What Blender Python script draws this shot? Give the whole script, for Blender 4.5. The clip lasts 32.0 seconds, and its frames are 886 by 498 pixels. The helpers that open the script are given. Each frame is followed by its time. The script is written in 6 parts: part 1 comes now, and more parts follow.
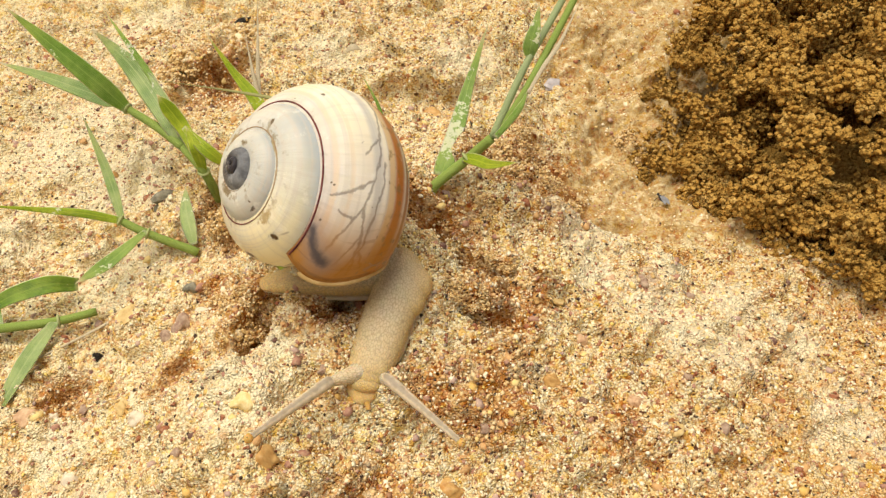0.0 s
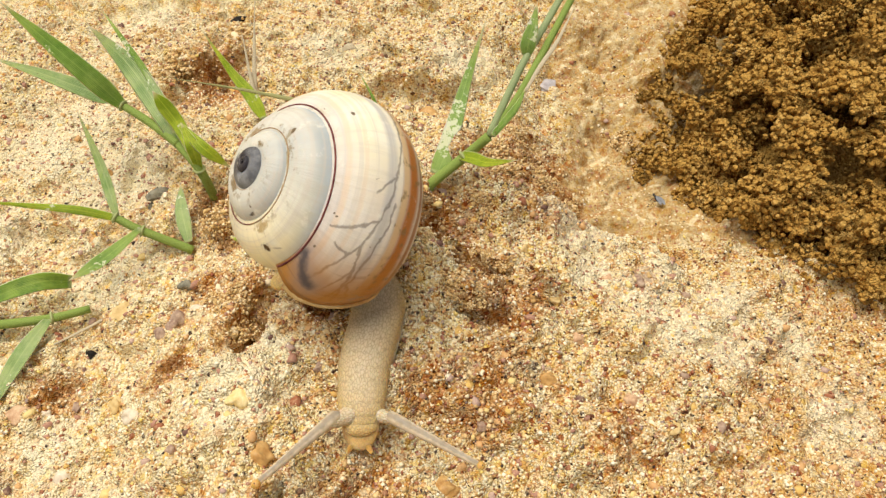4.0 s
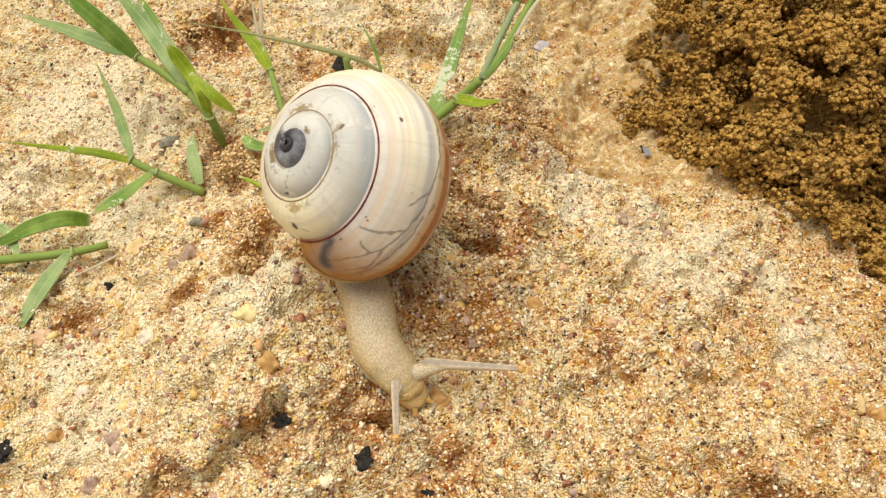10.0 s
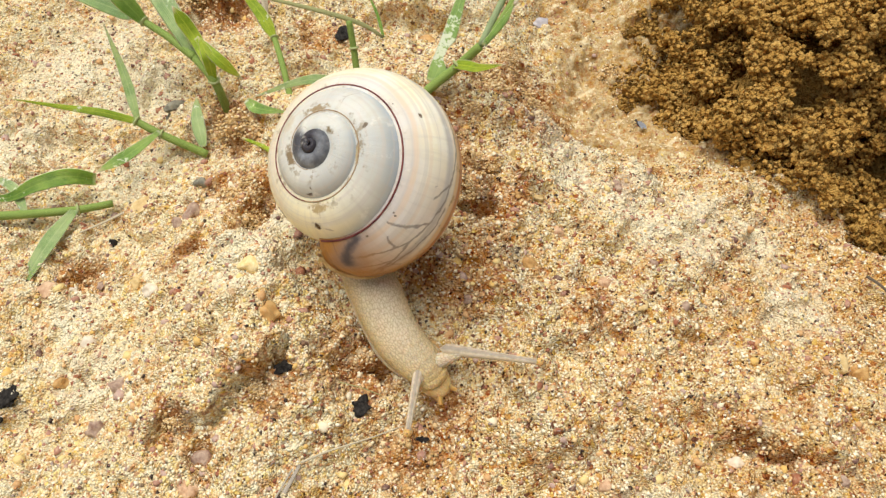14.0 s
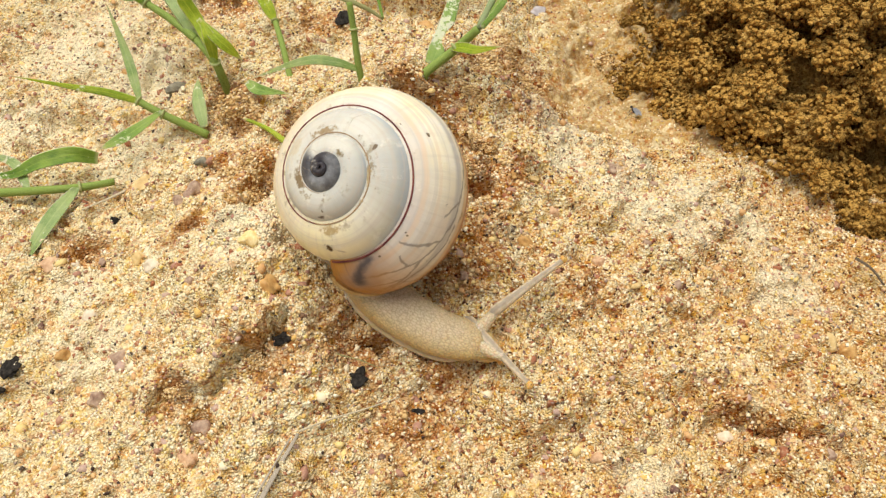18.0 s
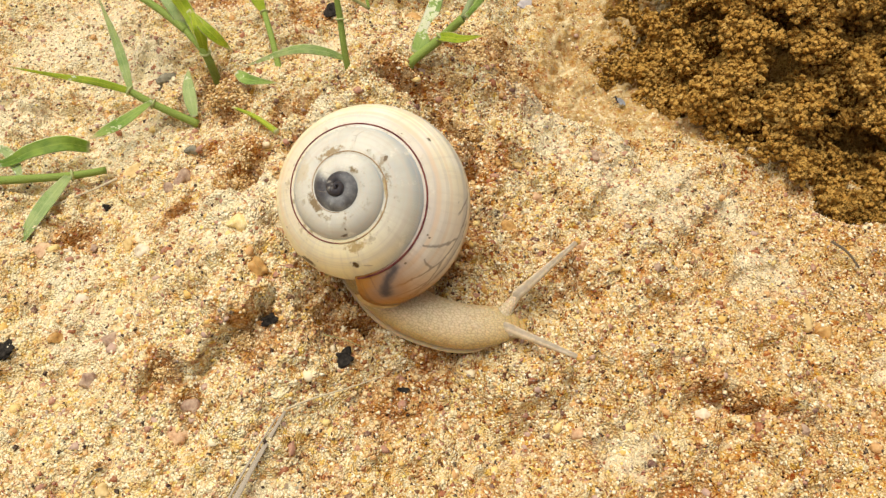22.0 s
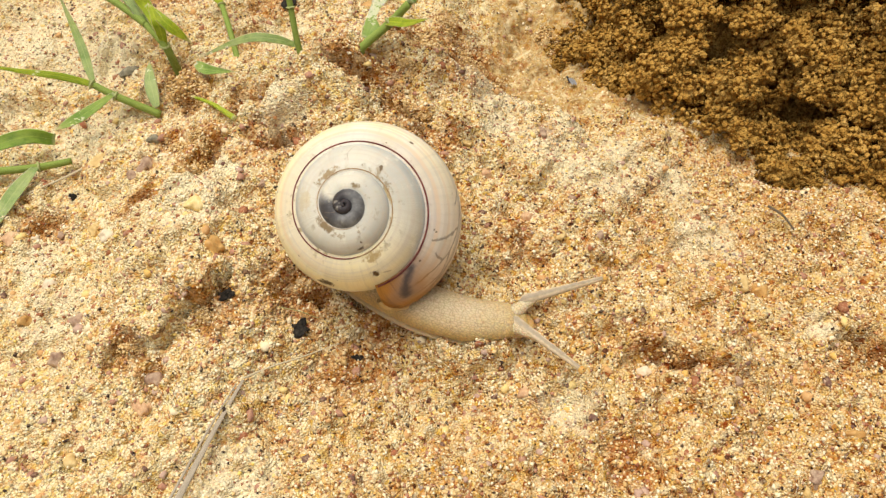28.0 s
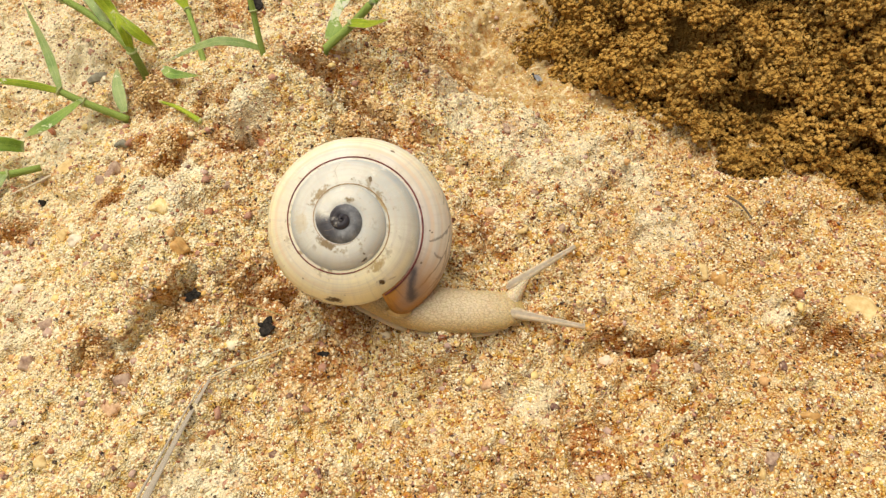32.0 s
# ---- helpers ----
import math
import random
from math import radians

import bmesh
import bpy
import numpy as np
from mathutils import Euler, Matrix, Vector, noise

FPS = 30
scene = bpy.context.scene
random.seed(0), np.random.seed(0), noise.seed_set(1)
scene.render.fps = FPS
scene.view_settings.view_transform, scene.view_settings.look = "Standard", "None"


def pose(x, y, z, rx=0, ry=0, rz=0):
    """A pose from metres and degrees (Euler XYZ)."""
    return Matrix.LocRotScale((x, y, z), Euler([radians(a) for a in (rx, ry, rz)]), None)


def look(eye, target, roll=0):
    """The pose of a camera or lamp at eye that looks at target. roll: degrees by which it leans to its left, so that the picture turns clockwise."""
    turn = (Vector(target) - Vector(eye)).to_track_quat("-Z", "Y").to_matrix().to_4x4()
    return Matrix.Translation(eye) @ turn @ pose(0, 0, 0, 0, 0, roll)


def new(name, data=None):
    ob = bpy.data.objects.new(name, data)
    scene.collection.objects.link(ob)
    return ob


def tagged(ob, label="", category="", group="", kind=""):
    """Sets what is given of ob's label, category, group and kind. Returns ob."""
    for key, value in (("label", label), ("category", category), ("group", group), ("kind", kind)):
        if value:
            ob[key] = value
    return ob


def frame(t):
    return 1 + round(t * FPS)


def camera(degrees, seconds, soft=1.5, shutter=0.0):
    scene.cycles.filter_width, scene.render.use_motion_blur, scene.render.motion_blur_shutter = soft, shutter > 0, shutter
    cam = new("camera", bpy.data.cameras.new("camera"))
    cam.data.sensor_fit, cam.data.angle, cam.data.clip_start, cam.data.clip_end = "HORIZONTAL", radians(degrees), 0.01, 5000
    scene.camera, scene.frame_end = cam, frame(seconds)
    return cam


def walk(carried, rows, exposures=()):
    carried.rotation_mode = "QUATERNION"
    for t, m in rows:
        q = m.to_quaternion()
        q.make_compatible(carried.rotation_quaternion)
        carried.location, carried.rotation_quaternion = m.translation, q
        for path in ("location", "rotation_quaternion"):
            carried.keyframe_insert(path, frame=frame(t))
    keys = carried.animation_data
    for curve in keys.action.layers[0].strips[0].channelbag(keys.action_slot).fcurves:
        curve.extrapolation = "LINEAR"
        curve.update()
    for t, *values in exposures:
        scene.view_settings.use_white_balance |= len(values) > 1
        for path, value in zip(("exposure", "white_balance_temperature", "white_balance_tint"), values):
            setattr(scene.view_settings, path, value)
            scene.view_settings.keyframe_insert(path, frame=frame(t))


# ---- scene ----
cam = camera(59.7, 32.0, soft=1.4)
METRES, EYE, TILT, LEAN, TURN = 0.048, 0.085, -57.0, 0.0, 0.0
ROWS = [
    (0.0, 0.0, 0.0, 0.0, 0.0, 0.0, -0.0),
    (0.5, -0.0051, -0.0075, -0.0165, -0.2, 0.07, -0.19),
    (1.0, -0.0, 0.0084, -0.0046, -0.46, -0.01, 0.07),
    (1.5, 0.005, 0.0137, 0.0044, -0.47, -0.06, 0.24),
    (2.0, -0.003, 0.0113, -0.0043, -0.52, 0.07, 0.01),
    (2.5, -0.0041, 0.0052, -0.0061, -0.53, 0.31, -0.02),
    (3.0, -0.011, 0.0038, -0.0129, -0.58, 0.37, -0.23),
    (3.5, -0.0045, 0.0071, -0.0093, -0.59, 0.36, -0.08),
    (5.5, -0.0396, -0.0214, -0.0709, -0.43, 0.17, -1.2),
    (6.0, -0.0219, -0.0302, -0.0802, -0.61, -0.06, -0.92),
    (6.5, -0.0255, -0.0444, -0.1053, -0.58, -0.27, -0.84),
    (7.0, -0.0189, -0.0697, -0.1242, -0.13, -0.34, -0.69),
    (7.5, -0.0216, -0.0715, -0.1279, -0.13, -0.22, -0.79),
    (8.0, -0.0219, -0.0859, -0.1556, -0.01, -0.31, -1.12),
    (8.5, -0.0053, -0.0989, -0.1574, -0.03, -0.17, -0.8),
    (9.0, 0.0035, -0.1054, -0.1651, -0.06, -0.17, -0.55),
    (9.5, 0.0126, -0.1159, -0.1763, -0.08, -0.14, -0.37),
    (10.0, 0.0213, -0.1306, -0.1846, -0.09, 0.1, -0.28),
    (10.5, 0.0261, -0.1469, -0.193, -0.03, 0.33, -0.29),
    (11.0, 0.0276, -0.16, -0.2112, 0.03, 0.3, -0.53),
    (11.5, 0.0443, -0.1576, -0.207, -0.11, 0.25, -0.24),
    (12.0, 0.0695, -0.1523, -0.1954, -0.5, 0.01, 0.41),
    (12.5, 0.0693, -0.1644, -0.207, -0.53, 0.21, 0.38),
    (13.0, 0.0389, -0.178, -0.2528, -0.37, 0.11, -0.48),
    (13.5, 0.0219, -0.1889, -0.2752, -0.2, 0.03, -1.07),
    (14.0, 0.0187, -0.1847, -0.2825, -0.36, -0.18, -1.18),
    (14.5, 0.0193, -0.1835, -0.2847, -0.48, -0.15, -1.12),
    (16.5, 0.0087, -0.2064, -0.3179, -0.35, 0.0, -1.68),
    (17.0, 0.0131, -0.2056, -0.3251, -0.5, -0.21, -1.62),
    (17.5, 0.019, -0.2074, -0.3298, -0.57, -0.33, -1.58),
    (18.0, 0.0186, -0.22, -0.3397, -0.62, -0.23, -1.65),
    (18.5, 0.0161, -0.2295, -0.3545, -0.59, -0.08, -1.8),
    (19.0, 0.0203, -0.2396, -0.3643, -0.54, -0.2, -1.9),
    (19.5, 0.0269, -0.2371, -0.3629, -0.73, -0.23, -1.7),
    (20.0, 0.0301, -0.2422, -0.3665, -0.75, -0.32, -1.67),
    (20.5, 0.0339, -0.2476, -0.3671, -0.75, -0.2, -1.6),
    (21.0, 0.0375, -0.2544, -0.3702, -0.85, -0.18, -1.54),
    (21.5, 0.0381, -0.2646, -0.3834, -0.79, -0.05, -1.66),
    (22.0, 0.0506, -0.2664, -0.3824, -0.89, -0.21, -1.45),
    (22.5, 0.0626, -0.2703, -0.3837, -1.04, -0.28, -1.2),
    (23.0, 0.067, -0.2744, -0.3905, -1.03, -0.39, -1.17),
    (23.5, 0.0879, -0.2939, -0.3978, -1.18, -0.2, -0.85),
    (24.0, 0.0936, -0.3041, -0.4104, -1.17, -0.24, -0.85),
    (24.5, 0.0982, -0.3149, -0.4178, -1.17, -0.16, -0.79),
    (25.0, 0.1228, -0.3276, -0.4289, -1.27, -0.26, -0.41),
    (25.5, 0.1282, -0.3291, -0.4272, -1.34, -0.41, -0.25),
    (27.5, 0.1531, -0.3594, -0.4472, -1.18, -0.22, 0.09),
    (28.0, 0.1675, -0.3628, -0.4458, -1.37, -0.42, 0.43),
    (28.5, 0.1761, -0.3653, -0.4462, -1.41, -0.42, 0.6),
    (29.0, 0.1813, -0.3739, -0.4531, -1.36, -0.44, 0.59),
    (29.5, 0.193, -0.3838, -0.4502, -1.39, -0.41, 0.8),
    (30.0, 0.2012, -0.3955, -0.461, -1.45, -0.19, 0.93),
    (30.5, 0.218, -0.3996, -0.4628, -1.56, -0.38, 1.21),
    (31.0, 0.2284, -0.3991, -0.4601, -1.76, -0.44, 1.46),
    (31.5, 0.2396, -0.4017, -0.454, -1.78, -0.45, 1.69),
    (32.0, 0.2449, -0.4017, -0.4566, -1.98, -0.47, 1.8),
]
walk(cam, [(t, pose(0, 0, EYE, TILT, LEAN, TURN) @ pose(METRES * x, METRES * y, METRES * z, 90 + pitch, roll, yaw)) for t, x, y, z, yaw, pitch, roll in ROWS],
     exposures=[
(0.0, -0.01, 6400, 10), (0.8, -0.01, 5850, 10), (2.0, -0.01, 5750, 10), (3.0, -0.01, 6100, 10), (6.0, -0.01, 6050, 10), (7.5, -0.01, 6050, 10), (9.0, -0.01, 5700, 10), (11.0, -0.01, 6300, 10), (13.0, -0.01, 6350, 10), (14.0, -0.01, 5650, 10), (14.5, -0.01, 5400, 10), (16.5, -0.01, 5350, 10), (17.0, -0.01, 5600, 10), (18.0, -0.01, 5950, 10), (20.0, -0.01, 6150, 10), (25.0, -0.01, 6300, 10), (32.0, -0.01, 6300, 10)
     ])

# ---- light ----
world = bpy.data.worlds.new("sky")
scene.world = world
world.use_nodes = True
wn = world.node_tree.nodes
sky = wn.new("ShaderNodeTexSky")
sky.sky_type, sky.sun_disc = "NISHITA", False
SUN_ELEVATION, SUN_TURN = 73.0, 50.0
sky.sun_elevation, sky.sun_rotation = radians(SUN_ELEVATION), radians(-SUN_TURN)
sky.air_density, sky.dust_density = 1.0, 3.0
veil = wn.new("ShaderNodeMix")
veil.data_type = "RGBA"
veil.inputs[0].default_value = 0.72
veil.inputs[7].default_value = (5.6, 5.1, 4.3, 1.0)
world.node_tree.links.new(sky.outputs[0], veil.inputs[6])
world.node_tree.links.new(veil.outputs[2], wn["Background"].inputs[0])
wn["Background"].inputs[1].default_value = 0.062
sun = new("sun", bpy.data.lights.new("sun", "SUN"))
sun.data.energy, sun.data.angle, sun.data.color = 4.15, radians(52), (1.0, 0.91, 0.77)
sun.matrix_world = look((0, 0, 0), Vector((math.sin(radians(SUN_TURN)) * math.cos(radians(SUN_ELEVATION)),
                                           -math.cos(radians(SUN_TURN)) * math.cos(radians(SUN_ELEVATION)), -math.sin(radians(SUN_ELEVATION)))))


# ---- materials ----
MM = 0.001


def material(name, rough=0.7, spec=0.3):
    m = bpy.data.materials.new(name)
    m.use_nodes = True
    b = m.node_tree.nodes["Principled BSDF"]
    b.inputs["Roughness"].default_value = rough
    b.inputs["Specular IOR Level"].default_value = spec * 0.35
    return m, m.node_tree, b


def node(nt, kind, inputs=None, **attrs):
    n = nt.nodes.new(kind)
    for k, v in attrs.items():
        setattr(n, k, v)
    for k, v in (inputs or {}).items():
        if isinstance(v, bpy.types.NodeSocket):
            nt.links.new(v, n.inputs[k])
        else:
            n.inputs[k].default_value = v
    return n


def rgba(c):
    return (*c, 1.0)


def ramp(nt, fac, stops, mode="LINEAR"):
    n = nt.nodes.new("ShaderNodeValToRGB")
    n.color_ramp.interpolation = mode
    els = n.color_ramp.elements
    while len(els) < len(stops):
        els.new(0.5)
    for e, (p, c) in zip(els, stops):
        e.position, e.color = p, rgba(c)
    nt.links.new(fac, n.inputs[0])
    return n.outputs[0]


def noise_tex(nt, scale, detail=4.0, rough=0.6, vector=None, distortion=0.0):
    n = node(nt, "ShaderNodeTexNoise", {"Scale": scale, "Detail": detail, "Roughness": rough, "Distortion": distortion})
    if vector is None:
        vector = node(nt, "ShaderNodeTexCoord").outputs["Object"]
    nt.links.new(vector, n.inputs["Vector"])
    return n.outputs["Fac"]


def mix(nt, fac, a, b, blend="MIX"):
    n = nt.nodes.new("ShaderNodeMix")
    n.data_type, n.blend_type = "RGBA", blend
    for i, v in ((0, fac), (6, a), (7, b)):
        if isinstance(v, bpy.types.NodeSocket):
            nt.links.new(v, n.inputs[i])
        else:
            n.inputs[i].default_value = rgba(v) if isinstance(v, tuple) else v
    return n.outputs[2]


def maths(nt, op, a, b=0.0, c=0.0, clamp=False):
    n = nt.nodes.new("ShaderNodeMath")
    n.operation, n.use_clamp = op, clamp
    for i, v in enumerate((a, b, c)):
        if isinstance(v, bpy.types.NodeSocket):
            nt.links.new(v, n.inputs[i])
        else:
            n.inputs[i].default_value = v
    return n.outputs[0]


def smooth(nt, v, lo, hi):
    n = node(nt, "ShaderNodeMapRange", {"Value": v, "From Min": lo, "From Max": hi}, interpolation_type="SMOOTHSTEP")
    return n.outputs[0]


def bump(nt, b, height, strength, dist):
    n = node(nt, "ShaderNodeBump", {"Strength": strength, "Distance": dist, "Height": height})
    nt.links.new(n.outputs[0], b.inputs["Normal"])


def set_colour(nt, b, socket):
    nt.links.new(socket, b.inputs["Base Color"])


# iron stains of the rock, with pit shade put in: x, y, radius (mm)
STAINS_SHADE = ((0, 56, 5), (6, 46, 3.5), (5.5, 31.5, 4), (-23.5, 43, 5), (-48, 37, 4), (-13, 43.5, 6), (-30, 50, 4), (27, 52, 3), (-8, 21, 6), (-17, 17.5, 4),
          (-28.8, 13.9, 3), (64, 13.5, 2.5), (-2, 11.5, 5), (32, 0, 4), (2, 16, 4), (14, 62, 5), (7, 70, 6), (-32.6, 65, 4), (-12.5, 45.3, 3), (10.3, 74.7, 6), (-32.3, 38.2, 3), (-18, 17, 4), (-24.7, 10.4, 2.5), (-24, 49, 3.5), (-19, 55.5, 4), (-25, 40, 2.5), (-4, 58.5, 4.5), (-29, 61, 5), (-38, 95, 8), (-20, 84, 5), (20, 30, 4), (4.8, 50.3, 4.5), (8.2, 42.0, 5), (4.5, 31.5, 5), (-1, 34, 4), (5.5, 36, 5), (11, 47, 3.5), (2, 59, 4), (15, 70, 4), (20, 74, 4),
          (34, 16, 1.9), (37, 14.2, 1.9), (40.5, 12.3, 1.9), (44, 10.9, 1.8), (47, 9, 2), (35, 15, 1.4), (42, 11.6, 1.6), (66.5, 12.2, 2.2), (11, 77, 4), (17, 79, 4), (19, 71, 3), (13, 83, 4), (6, 77, 3))

# pale crusted places and ridge crests painted as lit: x, y, radius (mm)
PALE = ((-22, 32, 6), (-24, 37, 4), (-19, 39, 4), (-12.5, 50, 4), (20, 60, 6), (27, 49, 6), (36, 42, 5), (59, 17, 3), (-41, 21, 6), (-46, 29, 5), (25.5, 6, 4), (48, 33, 6), (-14, -3, 6), (-45, 56, 8), (-62, 85, 14), (-50, 75, 10), (-66, 62, 9), (-55, 112, 10), (-18, 100, 7), (4, 98, 7), (-15, 72, 5), (18, 65, 3),
        (14, 64, 3), (23, 61, 4), (31, 56, 4), (38, 50, 5), (46, 45, 5), (20, 53, 4), (30, 44, 5))


def sandstone():
    m, nt, b = material("sandstone", 0.85, 0.25)
    obj = node(nt, "ShaderNodeTexCoord").outputs["Object"]
    big = noise_tex(nt, 42, 5, 0.65, obj)
    # grains of two sizes, each with a colour of its own
    fine = node(nt, "ShaderNodeTexVoronoi", {"Vector": obj, "Scale": 3500.0, "Randomness": 1.0})
    coarse = node(nt, "ShaderNodeTexVoronoi", {"Vector": obj, "Scale": 1650.0, "Randomness": 1.0})
    pick = node(nt, "ShaderNodeSeparateXYZ", {"Vector": fine.outputs["Color"]})
    pick2 = node(nt, "ShaderNodeSeparateXYZ", {"Vector": coarse.outputs["Color"]})
    c = ramp(nt, pick.outputs[0], [(0.0, (0.82, 0.62, 0.32)), (0.10, (0.95, 0.83, 0.54)), (0.32, (0.98, 0.92, 0.73)), (0.54, (0.90, 0.76, 0.48)),
                                   (0.63, (1.0, 0.97, 0.86)), (0.84, (0.60, 0.35, 0.17)), (0.91, (0.34, 0.16, 0.09)), (0.96, (0.06, 0.04, 0.035))], "CONSTANT")
    c2 = ramp(nt, pick2.outputs[0], [(0.0, (0.90, 0.74, 0.46)), (0.28, (0.68, 0.43, 0.17)), (0.42, (0.97, 0.90, 0.70)), (0.70, (0.44, 0.19, 0.09)), (0.80, (0.80, 0.60, 0.20)), (0.93, (0.18, 0.09, 0.07))], "CONSTANT")
    # browner between the grains: shade of the gaps put into the colour
    c = mix(nt, maths(nt, "MULTIPLY", smooth(nt, fine.outputs["Distance"], 0.50, 0.66), 0.55), c, (0.42, 0.25, 0.105))
    c = mix(nt, smooth(nt, pick2.outputs[1], 0.82, 0.83), c, c2)
    # pale crust to the west, browner sand to the south-east, ochre wash before the soil
    xyz = node(nt, "ShaderNodeSeparateXYZ", {"Vector": obj})
    px, py = xyz.outputs[0], xyz.outputs[1]
    ruffle = maths(nt, "MULTIPLY", maths(nt, "SUBTRACT", big, 0.5), 0.04)
    here = smooth(nt, node(nt, "ShaderNodeVectorMath", {0: obj}, operation="LENGTH").outputs["Value"], 0.5, 0.2)
    west = smooth(nt, maths(nt, "ADD", px, ruffle), 0.012, -0.055)
    c = mix(nt, maths(nt, "MULTIPLY", maths(nt, "MULTIPLY", west, here), 0.42), c, (0.97, 0.86, 0.63))
    south = smooth(nt, maths(nt, "ADD", maths(nt, "SUBTRACT", px, maths(nt, "MULTIPLY", py, 0.8)), ruffle), -0.035, 0.035)
    c = mix(nt, maths(nt, "MULTIPLY", maths(nt, "MULTIPLY", south, here), 0.72), c, (0.86, 0.71, 0.53), "MULTIPLY")
    rusty = smooth(nt, noise_tex(nt, 150, 5, 0.72, obj), 0.47, 0.62)
    c = mix(nt, maths(nt, "MULTIPLY", maths(nt, "MULTIPLY", rusty, maths(nt, "ADD", maths(nt, "MULTIPLY", south, 0.5), 0.4)), 0.5), c, (0.83, 0.66, 0.48), "MULTIPLY")
    slope = maths(nt, "ADD", maths(nt, "ADD", maths(nt, "MULTIPLY", px, 0.12), py), maths(nt, "MULTIPLY", ruffle, 0.35))
    wash = maths(nt, "MULTIPLY", smooth(nt, slope, 0.0675, 0.0700), smooth(nt, maths(nt, "ADD", px, maths(nt, "MULTIPLY", ruffle, 0.5)), 0.015, 0.024))
    c = mix(nt, maths(nt, "MULTIPLY", maths(nt, "MULTIPLY", wash, here), 0.75), c, (0.42, 0.295, 0.145))
    # iron staining, with the shade of hollows put into its colour
    warp = node(nt, "ShaderNodeTexNoise", {"Vector": obj, "Scale": 330.0, "Detail": 4.0, "Roughness": 0.7})
    off = node(nt, "ShaderNodeVectorMath", {0: warp.outputs["Color"], 1: (0.5, 0.5, 0.5)}, operation="SUBTRACT")
    at = node(nt, "ShaderNodeVectorMath", {0: off.outputs[0], 1: (0.012, 0.012, 0.0), 2: obj}, operation="MULTIPLY_ADD").outputs[0]
    at = node(nt, "ShaderNodeVectorMath", {0: at, 1: (1.0, 1.0, 0.0)}, operation="MULTIPLY").outputs[0]
    iron_shade = None
    for x, y, r in STAINS_SHADE:
        d = node(nt, "ShaderNodeVectorMath", {0: at, 1: (x * MM, y * MM, 0.0)}, operation="DISTANCE").outputs["Value"]
        d = maths(nt, "DIVIDE", d, r * MM)
        iron_shade = d if iron_shade is None else maths(nt, "MINIMUM", iron_shade, d)
    pale = None
    for x, y, r in PALE:
        d = node(nt, "ShaderNodeVectorMath", {0: at, 1: (x * MM, y * MM, 0.0)}, operation="DISTANCE").outputs["Value"]
        d = maths(nt, "DIVIDE", d, r * MM)
        pale = d if pale is None else maths(nt, "MINIMUM", pale, d)
    # tinted patches of orange, rusty and yellow sand
    for k, (sc, lo, hi, tint) in enumerate(((330.0, 0.53, 0.62, (0.92, 0.72, 0.47)), (280.0, 0.56, 0.64, (0.80, 0.57, 0.45)), (380.0, 0.54, 0.63, (0.90, 0.76, 0.40)), (820.0, 0.54, 0.61, (0.97, 0.84, 0.40)), (900.0, 0.56, 0.62, (0.80, 0.48, 0.36)))):
        shift = node(nt, "ShaderNodeVectorMath", {0: obj, 1: (0.31 + 0.2 * k, 0.17 * k, 0.0)}, operation="ADD").outputs[0]
        c = mix(nt, maths(nt, "MULTIPLY", smooth(nt, noise_tex(nt, sc, 5, 0.72, shift), lo, hi), 0.75), c, tint, "MULTIPLY")
    c = mix(nt, maths(nt, "MULTIPLY", smooth(nt, iron_shade, 1.15, 0.4), 0.95), c, (0.66, 0.43, 0.27), "MULTIPLY")
    c = mix(nt, maths(nt, "MULTIPLY", smooth(nt, pale, 1.15, 0.4), 0.58), c, (0.97, 0.92, 0.79))
    crust = smooth(nt, noise_tex(nt, 420, 4, 0.7, obj), 0.54, 0.64)
    c = mix(nt, maths(nt, "MULTIPLY", crust, 0.42), c, (1.0, 0.94, 0.75))
    speck = smooth(nt, noise_tex(nt, 2700, 2, 0.6, obj), 0.65, 0.69)
    c = mix(nt, maths(nt, "MULTIPLY", speck, 0.6), c, (0.22, 0.13, 0.07))
    c = mix(nt, 1.0, c, (0.985, 0.955, 0.79), "MULTIPLY")
    set_colour(nt, b, c)
    h = maths(nt, "SUBTRACT", maths(nt, "MULTIPLY", fine.outputs["Distance"], -1.0), maths(nt, "MULTIPLY", coarse.outputs["Distance"], 0.9))
    h = maths(nt, "MULTIPLY", h, maths(nt, "SUBTRACT", 1.0, maths(nt, "MULTIPLY", maths(nt, "MULTIPLY", wash, here), 0.75)))
    bump(nt, b, h, 1.0, 0.00034)
    return m


def grain_mat(name, stops, rough=0.7, spec=0.35):
    m, nt, b = material(name, rough, spec)
    rnd = node(nt, "ShaderNodeNewGeometry").outputs["Random Per Island"]
    c = ramp(nt, rnd, stops, "CONSTANT")
    fine = noise_tex(nt, 3000, 2, 0.6)
    c = mix(nt, maths(nt, "MULTIPLY", smooth(nt, fine, 0.45, 0.7), 0.25), c, (0.84, 0.66, 0.38))
    set_colour(nt, b, c)
    bump(nt, b, fine, 0.5, 0.0001)
    return m


